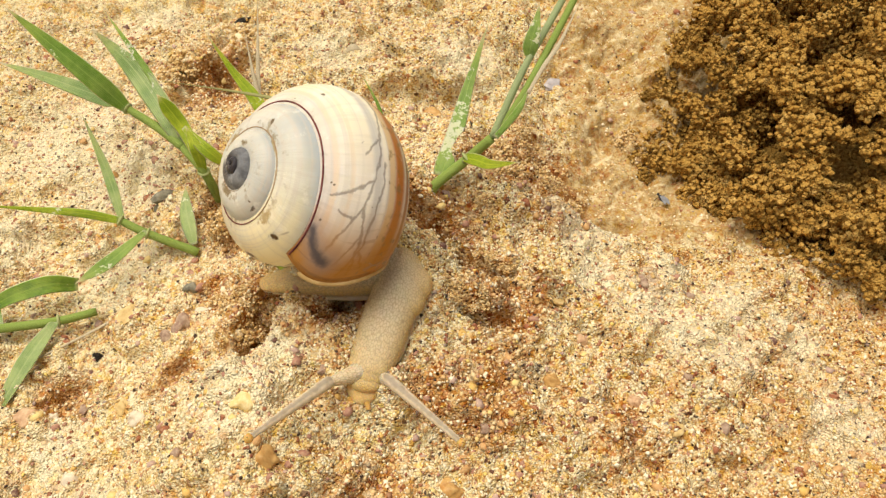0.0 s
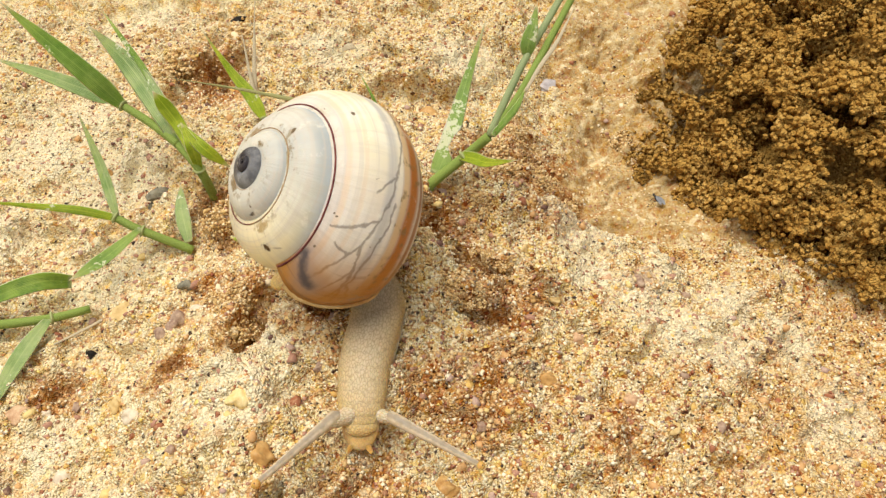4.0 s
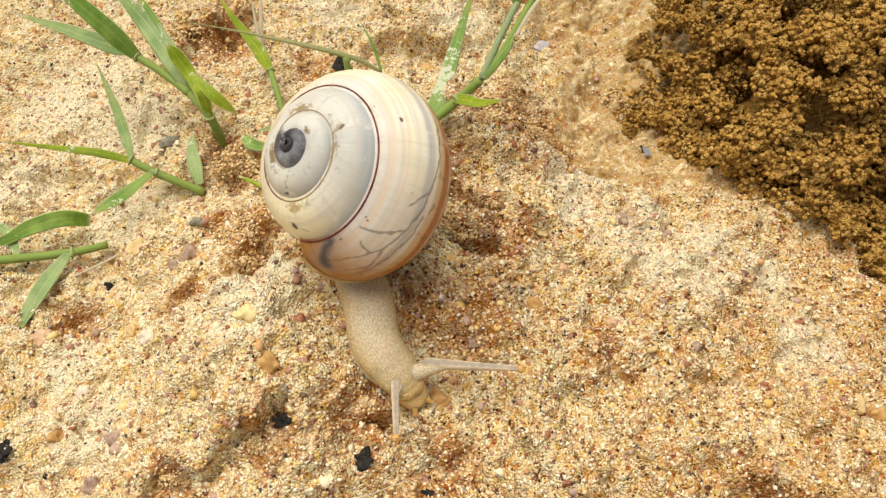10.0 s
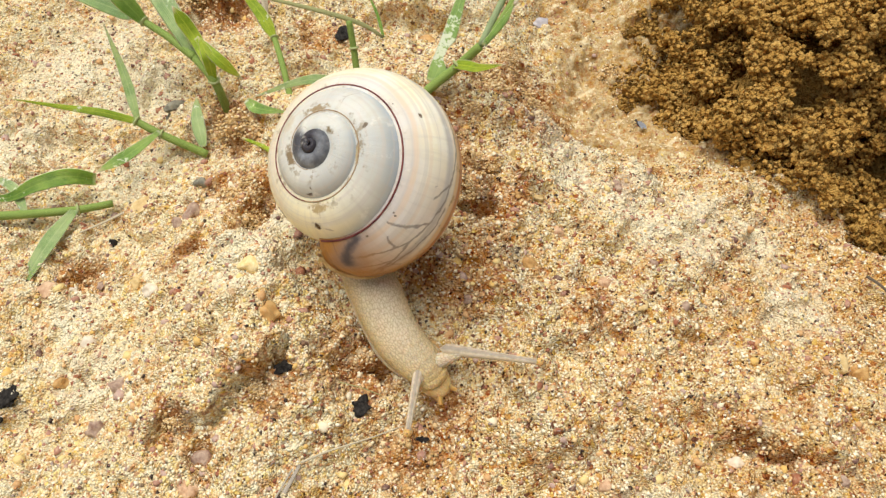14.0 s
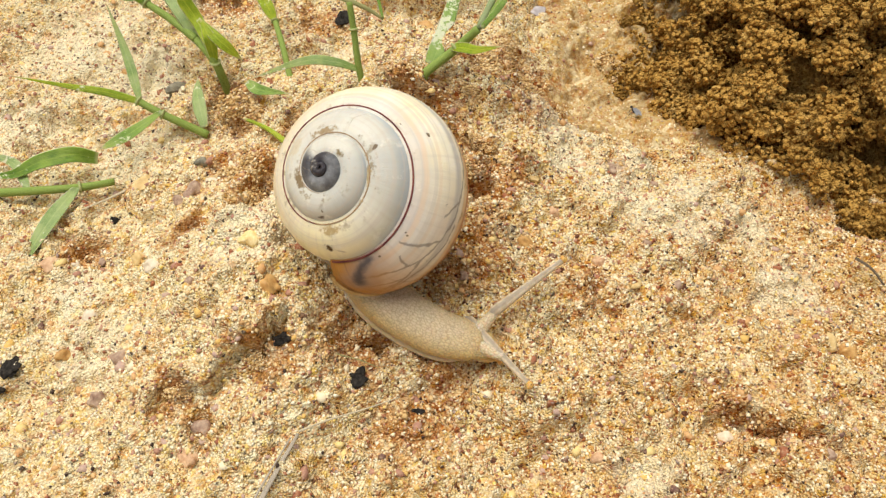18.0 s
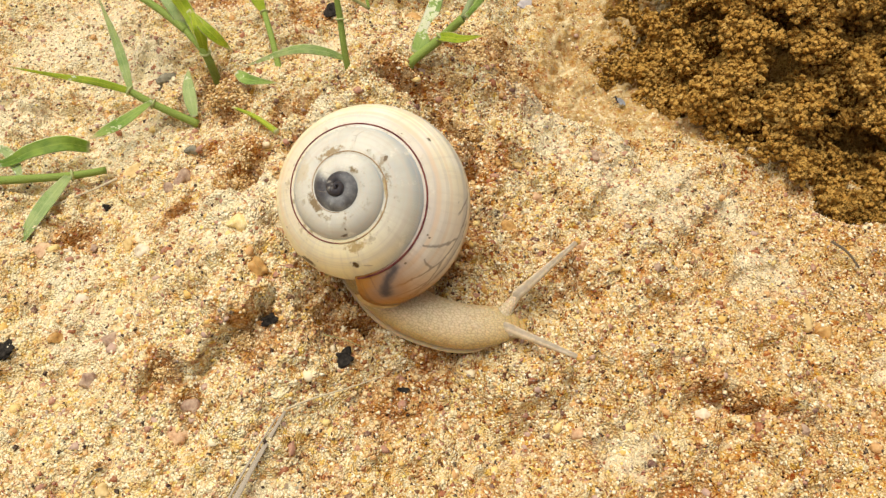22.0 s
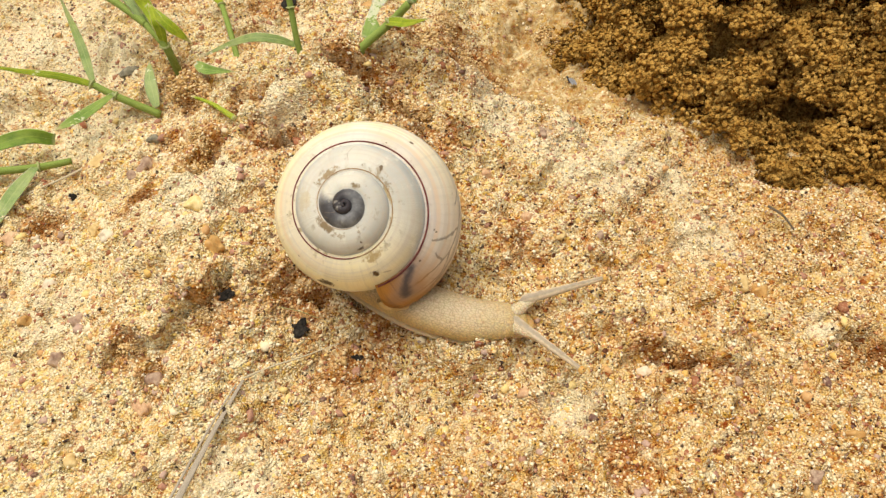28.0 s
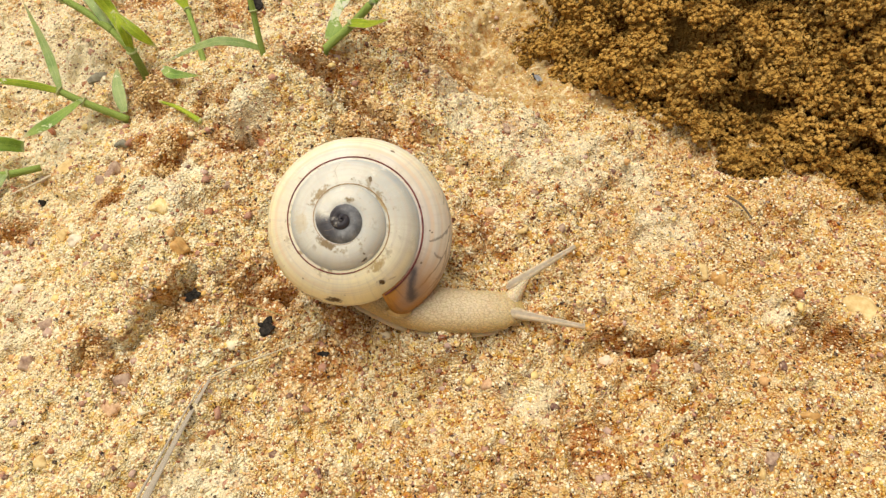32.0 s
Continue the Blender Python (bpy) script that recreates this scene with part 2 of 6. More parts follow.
def soil_mat():
    m, nt, b = material("crumbly_soil", 0.95, 0.15)
    rnd = noise_tex(nt, 320, 3, 0.6)
    fine = noise_tex(nt, 1700, 3, 0.7)
    c = ramp(nt, rnd, [(0.3, (0.42, 0.215, 0.042)), (0.45, (0.55, 0.31, 0.068)), (0.6, (0.66, 0.40, 0.105)), (0.75, (0.75, 0.50, 0.17))])
    c = mix(nt, smooth(nt, fine, 0.62, 0.8), c, (0.62, 0.43, 0.17))
    c = mix(nt, maths(nt, "MULTIPLY", smooth(nt, fine, 0.40, 0.28), 0.4), c, (0.34, 0.18, 0.05))
    set_colour(nt, b, c)
    gran = node(nt, "ShaderNodeTexVoronoi", {"Vector": node(nt, "ShaderNodeTexCoord").outputs["Object"], "Scale": 2200.0}).outputs["Distance"]
    bump(nt, b, maths(nt, "SUBTRACT", fine, maths(nt, "MULTIPLY", gran, 1.6)), 1.0, 0.0004)
    return m


def stone_mat(name, c0, c1, rough=0.6, spec=0.4, scale=700):
    m, nt, b = material(name, rough, spec)
    n = noise_tex(nt, scale, 4, 0.65)
    set_colour(nt, b, ramp(nt, n, [(0.35, c0), (0.65, c1)]))
    bump(nt, b, n, 0.5, 0.0002)
    return m


def leaf_mat(name, dark, light, spots=0.0, edge=(0.72, 0.70, 0.42)):
    """Blade: u runs along it, v across it."""
    m, nt, b = material(name, 0.42, 0.6)
    uv = node(nt, "ShaderNodeUVMap").outputs[0]
    sep = node(nt, "ShaderNodeSeparateXYZ", {"Vector": uv})
    u, v = sep.outputs[0], sep.outputs[1]
    veins = maths(nt, "SINE", maths(nt, "MULTIPLY", v, 80.0))
    streak = noise_tex(nt, 1.0, 4, 0.65, node(nt, "ShaderNodeMapping", {"Vector": uv, "Scale": (2.5, 26.0, 1.0)}).outputs[0])
    n = noise_tex(nt, 300, 4, 0.65)
    c = mix(nt, smooth(nt, n, 0.32, 0.68), dark, light)
    pale = (light[0] * 1.45, light[1] * 1.3, light[2] * 1.5)
    c = mix(nt, maths(nt, "MULTIPLY", smooth(nt, veins, 0.3, 1.0), 0.3), c, pale)
    c = mix(nt, maths(nt, "MULTIPLY", smooth(nt, streak, 0.5, 0.72), 0.55), c, pale)
    c = mix(nt, maths(nt, "MULTIPLY", smooth(nt, streak, 0.46, 0.3), 0.5), c, (dark[0] * 0.55, dark[1] * 0.62, dark[2] * 0.6))
    side = maths(nt, "ABSOLUTE", maths(nt, "SUBTRACT", v, 0.5))
    c = mix(nt, maths(nt, "MULTIPLY", smooth(nt, side, 0.045, 0.01), 0.45), c, pale)
    c = mix(nt, maths(nt, "MULTIPLY", smooth(nt, side, 0.445, 0.492), 0.85), c, edge)
    ends = maths(nt, "ADD", u, maths(nt, "MULTIPLY", n, 0.16))
    c = mix(nt, smooth(nt, ends, 0.93, 1.06), c, (0.66, 0.56, 0.30))
    c = mix(nt, smooth(nt, u, 0.05, 0.0), c, (0.52, 0.56, 0.30))
    # dry flecks and insect scars
    s = noise_tex(nt, 1100, 4, 0.7)
    patch = noise_tex(nt, 170, 2, 0.5)
    hit = maths(nt, "ADD", s, maths(nt, "MULTIPLY", maths(nt, "SUBTRACT", patch, 0.5), 1.1))
    c = mix(nt, maths(nt, "MULTIPLY", smooth(nt, hit, 0.74 - 0.13 * spots, 0.78 - 0.13 * spots), 0.85), c, (0.72, 0.74, 0.52))
    c = mix(nt, maths(nt, "MULTIPLY", smooth(nt, noise_tex(nt, 700, 2, 0.5), 0.72, 0.75), 0.8), c, (0.20, 0.13, 0.04))
    set_colour(nt, b, c)
    b.inputs["Subsurface Weight"].default_value = 0.35
    b.inputs["Subsurface Radius"].default_value = (0.5, 0.7, 0.2)
    b.inputs["Subsurface Scale"].default_value = 0.001
    bump(nt, b, maths(nt, "ADD", maths(nt, "MULTIPLY", veins, 0.35), streak), 0.45, 0.00012)
    return m


def plain_stalk(name, dark, light):
    m, nt, b = material(name, 0.55, 0.3)
    tc = node(nt, "ShaderNodeUVMap").outputs[0]
    mp = node(nt, "ShaderNodeMapping", {"Vector": tc, "Scale": (3.0, 30.0, 1.0)})
    n = noise_tex(nt, 3.0, 4, 0.6, mp.outputs[0])
    set_colour(nt, b, ramp(nt, n, [(0.3, dark), (0.7, light)]))
    bump(nt, b, n, 0.5, 0.00012)
    return m


def flesh(name, high, deep):
    """Grey granular back that turns clear amber towards the sole, from height high to deep."""
    m, nt, b = material(name, 0.36, 0.5)
    tc = node(nt, "ShaderNodeTexCoord").outputs["Object"]
    st = node(nt, "ShaderNodeMapping", {"Vector": tc, "Scale": (0.55, 1.0, 1.0)}).outputs[0]
    cells = node(nt, "ShaderNodeTexVoronoi", {"Vector": st, "Scale": 3500.0}, feature="DISTANCE_TO_EDGE").outputs["Distance"]
    n = noise_tex(nt, 200, 3, 0.6)
    back = ramp(nt, n, [(0.3, (0.64, 0.52, 0.335)), (0.7, (0.76, 0.64, 0.44))])
    low = ramp(nt, n, [(0.3, (0.58, 0.37, 0.11)), (0.7, (0.70, 0.50, 0.20))])
    z = node(nt, "ShaderNodeSeparateXYZ", {"Vector": tc}).outputs[2]
    c = mix(nt, smooth(nt, z, high, deep), back, low)
    c = mix(nt, maths(nt, "MULTIPLY", smooth(nt, cells, 0.14, 0.0), 0.75), c, (0.40, 0.28, 0.16))
    c = mix(nt, maths(nt, "MULTIPLY", smooth(nt, cells, 0.3, 0.6), 0.65), c, (0.86, 0.76, 0.59))
    set_colour(nt, b, c)
    b.inputs["Subsurface Weight"].default_value = 0.45
    b.inputs["Subsurface Radius"].default_value = (1.0, 0.6, 0.3)
    b.inputs["Subsurface Scale"].default_value = 0.0015
    bump(nt, b, cells, 0.5, 0.0003)
    return m


def amber_mat(name, dark, light):
    m, nt, b = material(name, 0.35, 0.5)
    n = noise_tex(nt, 700, 3, 0.6)
    set_colour(nt, b, ramp(nt, n, [(0.35, dark), (0.65, light)]))
    b.inputs["Subsurface Weight"].default_value = 0.5
    b.inputs["Subsurface Radius"].default_value = (1.0, 0.6, 0.25)
    b.inputs["Subsurface Scale"].default_value = 0.001
    bump(nt, b, n, 0.3, 0.0001)
    return m


def snout_mat():
    """Skin of the back that clears to amber towards the mouth (x)."""
    m, nt, b = material("snail_snout", 0.35, 0.5)
    tc = node(nt, "ShaderNodeTexCoord").outputs["Object"]
    cells = node(nt, "ShaderNodeTexVoronoi", {"Vector": tc, "Scale": 3000.0}, feature="DISTANCE_TO_EDGE").outputs["Distance"]
    n = noise_tex(nt, 700, 3, 0.6)
    x = node(nt, "ShaderNodeSeparateXYZ", {"Vector": tc}).outputs[0]
    amber = ramp(nt, n, [(0.35, (0.58, 0.36, 0.12)), (0.65, (0.70, 0.48, 0.20))])
    c = mix(nt, smooth(nt, maths(nt, "ADD", x, maths(nt, "MULTIPLY", n, 0.0012)), -0.0010, 0.0014), (0.68, 0.55, 0.34), amber)
    c = mix(nt, maths(nt, "MULTIPLY", smooth(nt, cells, 0.14, 0.0), 0.4), c, (0.42, 0.27, 0.11))
    set_colour(nt, b, c)
    b.inputs["Subsurface Weight"].default_value = 0.6
    b.inputs["Subsurface Radius"].default_value = (1.0, 0.6, 0.25)
    b.inputs["Subsurface Scale"].default_value = 0.0015
    bump(nt, b, cells, 0.35, 0.0002)
    return m


def tentacle_mat():
    """Clear skin with the dark muscle showing along the upper side; v goes round."""
    m, nt, b = material("tentacle_skin", 0.4, 0.45)
    v = node(nt, "ShaderNodeSeparateXYZ", {"Vector": node(nt, "ShaderNodeUVMap").outputs[0]}).outputs[1]
    n = noise_tex(nt, 1500, 3, 0.6)
    c = mix(nt, smooth(nt, n, 0.35, 0.65), (0.56, 0.45, 0.30), (0.67, 0.55, 0.38))
    c = mix(nt, smooth(nt, maths(nt, "ABSOLUTE", maths(nt, "SUBTRACT", v, 0.72)), 0.24, 0.1), c, (0.80, 0.62, 0.34))
    d = maths(nt, "ADD", maths(nt, "ABSOLUTE", maths(nt, "SUBTRACT", v, 0.25)), maths(nt, "MULTIPLY", maths(nt, "SUBTRACT", n, 0.5), 0.1))
    c = mix(nt, maths(nt, "MULTIPLY", smooth(nt, d, 0.12, 0.03), 0.6), c, (0.20, 0.17, 0.14))
    set_colour(nt, b, c)
    b.inputs["Subsurface Weight"].default_value = 0.3
    b.inputs["Subsurface Radius"].default_value = (1.0, 0.7, 0.4)
    b.inputs["Subsurface Scale"].default_value = 0.0005
    bump(nt, b, n, 0.3, 0.0001)
    return m


def shell_mat():
    """Shell: u counts the turns (lip at 5), v goes round the whorl (0 at the rim, 0.25 at the suture side)."""
    m, nt, b = material("snail_shell", 0.3, 0.45)
    uv = node(nt, "ShaderNodeUVMap").outputs[0]
    sep = node(nt, "ShaderNodeSeparateXYZ", {"Vector": uv})
    u, v = sep.outputs[0], sep.outputs[1]
    obj = node(nt, "ShaderNodeTexCoord").outputs["Object"]
    around = maths(nt, "SUBTRACT", v, smooth(nt, v, 0.499, 0.501))
    flat = node(nt, "ShaderNodeCombineXYZ", {0: maths(nt, "MULTIPLY", u, 50.0), 1: maths(nt, "MULTIPLY", around, 36.0), 2: 0.0}).outputs[0]
    wave = node(nt, "ShaderNodeTexNoise", {"Vector": flat, "Scale": 1.1, "Detail": 3.0, "Roughness": 0.6})
    flat = node(nt, "ShaderNodeVectorMath", {0: wave.outputs["Color"], 1: (0.8, 0.8, 0.0), 2: flat}, operation="MULTIPLY_ADD").outputs[0]
    flat = node(nt, "ShaderNodeVectorMath", {0: flat, 1: (0.4, 0.4, 0.0)}, operation="SUBTRACT").outputs[0]

    def near(lines):
        """Distance in mm to the nearest of some lines given in turns."""
        best = None
        for line in lines:
            for (u0, v0), (u1, v1) in zip(line, line[1:]):
                a, e = Vector((u0 * 50, v0 * 36, 0)), Vector(((u1 - u0) * 50, (v1 - v0) * 36, 0))
                w = node(nt, "ShaderNodeVectorMath", {0: flat, 1: a}, operation="SUBTRACT").outputs[0]
                w = node(nt, "ShaderNodeVectorMath", {0: w, 1: e / e.length_squared}, operation="DOT_PRODUCT").outputs["Value"]
                w = maths(nt, "MULTIPLY", w, 1.0, clamp=True)
                w = node(nt, "ShaderNodeVectorMath", {0: w, 1: e, 2: a}, operation="MULTIPLY_ADD").outputs[0]
                w = node(nt, "ShaderNodeVectorMath", {0: flat, 1: w}, operation="DISTANCE").outputs["Value"]
                best = w if best is None else maths(nt, "MINIMUM", best, w)
        return best

    soft = noise_tex(nt, 140, 3, 0.6, obj)
    fine = noise_tex(nt, 800, 4, 0.65, obj)
    gl = node(nt, "ShaderNodeMapping", {"Vector": uv, "Scale": (34.0, 1.6, 1.0)})
    growth = noise_tex(nt, 2.2, 4, 0.65, gl.outputs[0])
    sl = node(nt, "ShaderNodeMapping", {"Vector": uv, "Scale": (1.2, 30.0, 1.0)})
    spiral = noise_tex(nt, 1.6, 3, 0.6, sl.outputs[0])
    cream = mix(nt, smooth(nt, soft, 0.35, 0.65), (0.90, 0.80, 0.53), (0.94, 0.89, 0.74))
    grey = mix(nt, smooth(nt, soft, 0.35, 0.65), (0.43, 0.45, 0.435), (0.62, 0.61, 0.54))
    lilac = mix(nt, smooth(nt, soft, 0.35, 0.65), (0.74, 0.65, 0.54), (0.86, 0.79, 0.66))
    c = mix(nt, smooth(nt, u, 4.05, 3.7), cream, grey)
    c = mix(nt, smooth(nt, u, 4.62, 4.85), c, lilac)
    c = mix(nt, maths(nt, "MULTIPLY", maths(nt, "MULTIPLY", smooth(nt, u, 3.85, 4.0), smooth(nt, u, 4.6, 4.3)), 0.7), c, (0.92, 0.80, 0.44))
    spire = smooth(nt, u, 4.05, 3.85)
    blue = maths(nt, "MULTIPLY", smooth(nt, maths(nt, "ABSOLUTE", maths(nt, "SUBTRACT", v, 0.03)), 0.08, 0.03), smooth(nt, u, 3.3, 3.6))
    c = mix(nt, maths(nt, "MULTIPLY", maths(nt, "MULTIPLY", blue, spire), 0.55), c, (0.46, 0.52, 0.55))
    c = mix(nt, maths(nt, "MULTIPLY", maths(nt, "MULTIPLY", smooth(nt, v, 0.09, 0.15), spire), 0.35), c, (0.76, 0.70, 0.56))
    c = mix(nt, maths(nt, "MULTIPLY", smooth(nt, spiral, 0.48, 0.64), 0.45), c, (0.60, 0.53, 0.44))
    c = mix(nt, maths(nt, "MULTIPLY", smooth(nt, growth, 0.48, 0.68), 0.26), c, (0.55, 0.48, 0.38))
    c = mix(nt, maths(nt, "MULTIPLY", maths(nt, "MULTIPLY", smooth(nt, v, 0.10, 0.16), smooth(nt, u, 3.95, 4.2)), 0.5), c, (0.56, 0.50, 0.47))
    # brown bands below the rim of the body whorl
    wob = maths(nt, "MULTIPLY", maths(nt, "SUBTRACT", soft, 0.5), 0.02)
    for at, wide, col, amount in ((0.952, 0.032, (0.47, 0.165, 0.026), 0.97), (0.905, 0.018, (0.30, 0.11, 0.025), 0.9), (0.145, 0.012, (0.78, 0.55, 0.34), 0.45),
                                  (0.03, 0.022, (0.46, 0.45, 0.44), 0.5), (0.10, 0.009, (0.74, 0.56, 0.38), 0.4), (0.985, 0.016, (0.76, 0.48, 0.16), 0.6)):
        d = maths(nt, "ABSOLUTE", maths(nt, "ADD", maths(nt, "SUBTRACT", v, at), wob))
        k = maths(nt, "MULTIPLY", smooth(nt, d, wide, wide * 0.3), amount)
        k = maths(nt, "MULTIPLY", k, smooth(nt, u, 4.0, 4.3))
        c = mix(nt, k, c, col)
    # veins showing through behind the lip
    d = near((((4.60, -0.02), (4.70, 0.0), (4.75, 0.02), (4.79, 0.03), (4.82, 0.045), (4.86, 0.06), (4.88, 0.08), (4.915, 0.10), (4.955, 0.115)),
              ((4.86, 0.06), (4.90, 0.045), (4.98, 0.02)), ((4.82, 0.045), (4.835, 0.09), (4.85, 0.15)), ((4.88, 0.08), (4.87, 0.12)),
              ((4.79, 0.01), (4.84, 0.02), (4.88, 0.03), (4.93, 0.03), (4.98, 0.045)), ((4.90, 0.045), (4.93, 0.06), (4.96, 0.07)), ((4.93, 0.03), (4.965, 0.0)), ((4.75, 0.02), (4.78, 0.07))))
    c = mix(nt, maths(nt, "MULTIPLY", smooth(nt, d, 0.19, 0.03), 0.62), c, (0.13, 0.105, 0.09))
    # amber near the lip
    lip = smooth(nt, maths(nt, "ADD", u, maths(nt, "MULTIPLY", maths(nt, "SUBTRACT", soft, 0.5), 0.10)), 4.85, 4.96)
    c = mix(nt, maths(nt, "MULTIPLY", lip, 0.95), c, (0.43, 0.185, 0.018))
    c = mix(nt, maths(nt, "MULTIPLY", maths(nt, "MULTIPLY", lip, smooth(nt, growth, 0.5, 0.64)), 0.6), c, (0.22, 0.10, 0.03))
    # dark comma by the suture near the lip, feathered towards the older shell
    d = near((((4.920, 0.165), (4.938, 0.150), (4.952, 0.125), (4.960, 0.095)),))
    c = mix(nt, maths(nt, "MULTIPLY", smooth(nt, d, 2.2, 0.2), 0.55), c, (0.30, 0.26, 0.25))
    c = mix(nt, maths(nt, "MULTIPLY", smooth(nt, d, 0.85, 0.05), 0.85), c, (0.06, 0.055, 0.065))
    # dark first whorls
    dark = mix(nt, smooth(nt, fine, 0.30, 0.75), (0.13, 0.13, 0.135), (0.30, 0.305, 0.31))
    c = mix(nt, smooth(nt, maths(nt, "ADD", u, maths(nt, "MULTIPLY", maths(nt, "SUBTRACT", fine, 0.5), 0.06)), 2.38, 2.31), c, dark)
    c = mix(nt, maths(nt, "MULTIPLY", smooth(nt, maths(nt, "ABSOLUTE", maths(nt, "SUBTRACT", u, 2.24)), 0.14, 0.04), 0.75), c, (0.05, 0.045, 0.05))
    c = mix(nt, smooth(nt, u, 1.75, 1.45), c, (0.045, 0.04, 0.045))
    # dirt in the sutures, stuck patches and worn spots
    k = maths(nt, "MULTIPLY", smooth(nt, fine, 0.55, 0.66), maths(nt, "MULTIPLY", smooth(nt, v, 0.15, 0.23), smooth(nt, u, 2.5, 2.7)))
    c = mix(nt, maths(nt, "MULTIPLY", k, 0.7), c, (0.24, 0.165, 0.065))
    ragged = maths(nt, "MULTIPLY", maths(nt, "SUBTRACT", noise_tex(nt, 1300, 4, 0.7, obj), 0.5), 4.0)
    for u0, v0, long, wide, col, amount in ((3.17, 0.25, 1.5, 0.32, (0.20, 0.13, 0.05), 0.9), (3.97, 0.20, 1.2, 0.42, (0.42, 0.29, 0.11), 0.85), (2.62, 0.24, 1.0, 0.36, (0.20, 0.135, 0.05), 0.9), (3.985, 0.13, 0.34, 0.30, (0.10, 0.055, 0.02), 1.0),
                                            (4.10, 0.08, 0.8, 0.40, (0.10, 0.06, 0.025), 1.0), (4.15, 0.04, 1.1, 0.4, (0.30, 0.19, 0.06), 0.85), (3.45, 0.235, 1.6, 0.26, (0.30, 0.20, 0.08), 0.85),
                                            (2.99, 0.115, 0.5, 0.2, (0.09, 0.06, 0.04), 0.9), (3.31, 0.18, 1.2, 0.8, (0.56, 0.46, 0.28), 0.5), (4.22, 0.02, 2.5, 1.0, (0.74, 0.58, 0.14), 0.6), (3.75, 0.24, 1.6, 0.22, (0.40, 0.28, 0.11), 0.8)):
        du = maths(nt, "DIVIDE", maths(nt, "SUBTRACT", u, u0), long / (30 if u0 < 3.6 else 45))
        dv = maths(nt, "DIVIDE", maths(nt, "SUBTRACT", v, v0), wide / (15 if u0 < 3.6 else 21))
        d = maths(nt, "SQRT", maths(nt, "ADD", maths(nt, "MULTIPLY", du, du), maths(nt, "MULTIPLY", dv, dv)))
        c = mix(nt, maths(nt, "MULTIPLY", smooth(nt, maths(nt, "ADD", d, ragged), 1.25, 0.45), amount), c, col)
    sp = noise_tex(nt, 760, 2, 0.5, obj)
    c = mix(nt, smooth(nt, sp, 0.72, 0.75), c, (0.17, 0.12, 0.07))
    # hairline cracks and pale scuffs
    cr = node(nt, "ShaderNodeTexVoronoi", {"Vector": node(nt, "ShaderNodeMapping", {"Vector": uv, "Scale": (9.0, 5.0, 1.0)}).outputs[0], "Scale": 1.0}, feature="DISTANCE_TO_EDGE").outputs["Distance"]
    k = maths(nt, "MULTIPLY", smooth(nt, cr, 0.012, 0.002), smooth(nt, noise_tex(nt, 190, 3, 0.6, obj), 0.56, 0.62))
    c = mix(nt, maths(nt, "MULTIPLY", k, 0.5), c, (0.30, 0.22, 0.15))
    c = mix(nt, maths(nt, "MULTIPLY", maths(nt, "MULTIPLY", smooth(nt, noise_tex(nt, 330, 5, 0.75, obj), 0.57, 0.68), smooth(nt, u, 4.86, 4.80)), 0.4), c, (0.92, 0.87, 0.74))
    set_colour(nt, b, c)
    b.inputs["Subsurface Weight"].default_value = 0.15
    b.inputs["Subsurface Radius"].default_value = (1.0, 0.7, 0.4)
    b.inputs["Subsurface Scale"].default_value = 0.001
    bump(nt, b, maths(nt, "ADD", growth, maths(nt, "MULTIPLY", fine, 0.8)), 0.3, 0.00025)
    return m


SAND = sandstone()
GRAIN = grain_mat("sand_grain", [(0.0, (0.90, 0.77, 0.50)), (0.20, (0.95, 0.86, 0.64)), (0.36, (0.80, 0.57, 0.28)), (0.48, (0.76, 0.48, 0.22)), (0.56, (0.92, 0.82, 0.58)), (0.68, (0.48, 0.26, 0.18)),
                                 (0.77, (0.32, 0.115, 0.06)), (0.85, (0.60, 0.30, 0.12)), (0.89, (0.055, 0.035, 0.03)), (0.95, (0.36, 0.28, 0.24)), (0.975, (0.84, 0.64, 0.18))])
GRIT = grain_mat("quartz_grit", [(0.0, (0.42, 0.22, 0.15)), (0.22, (0.34, 0.13, 0.065)), (0.36, (0.62, 0.36, 0.15)), (0.52, (0.80, 0.60, 0.24)), (0.64, (0.86, 0.74, 0.50)), (0.74, (0.50, 0.34, 0.27)), (0.86, (0.17, 0.09, 0.07)), (0.93, (0.72, 0.46, 0.13))])
SOIL = soil_mat()
SHELL, FLESH = shell_mat(), flesh("snail_skin", 0.0029, 0.0003)
GREEN = leaf_mat("grass_green", (0.135, 0.25, 0.035), (0.27, 0.385, 0.08), 0.25)
BLUEGREEN = leaf_mat("grass_bluish", (0.18, 0.28, 0.085), (0.35, 0.43, 0.17), 0.4)
SPOTTED = leaf_mat("grass_spotted", (0.14, 0.25, 0.045), (0.28, 0.385, 0.10), 0.75)
BRIGHT = leaf_mat("grass_bright", (0.19, 0.28, 0.01), (0.39, 0.46, 0.035), 0.1)
DARKLEAF = leaf_mat("grass_dark", (0.09, 0.18, 0.02), (0.24, 0.34, 0.05), 0.2)
SHEATH = plain_stalk("grass_sheath", (0.22, 0.29, 0.12), (0.42, 0.47, 0.25))
STALK = plain_stalk("grass_stalk", (0.15, 0.24, 0.03), (0.36, 0.44, 0.12))
DRY = plain_stalk("dry_straw", (0.40, 0.32, 0.19), (0.78, 0.68, 0.48))
NODE = plain_stalk("stalk_joint", (0.30, 0.36, 0.12), (0.52, 0.54, 0.26))
OLIVE = plain_stalk("olive_straw", (0.24, 0.25, 0.09), (0.50, 0.47, 0.21))


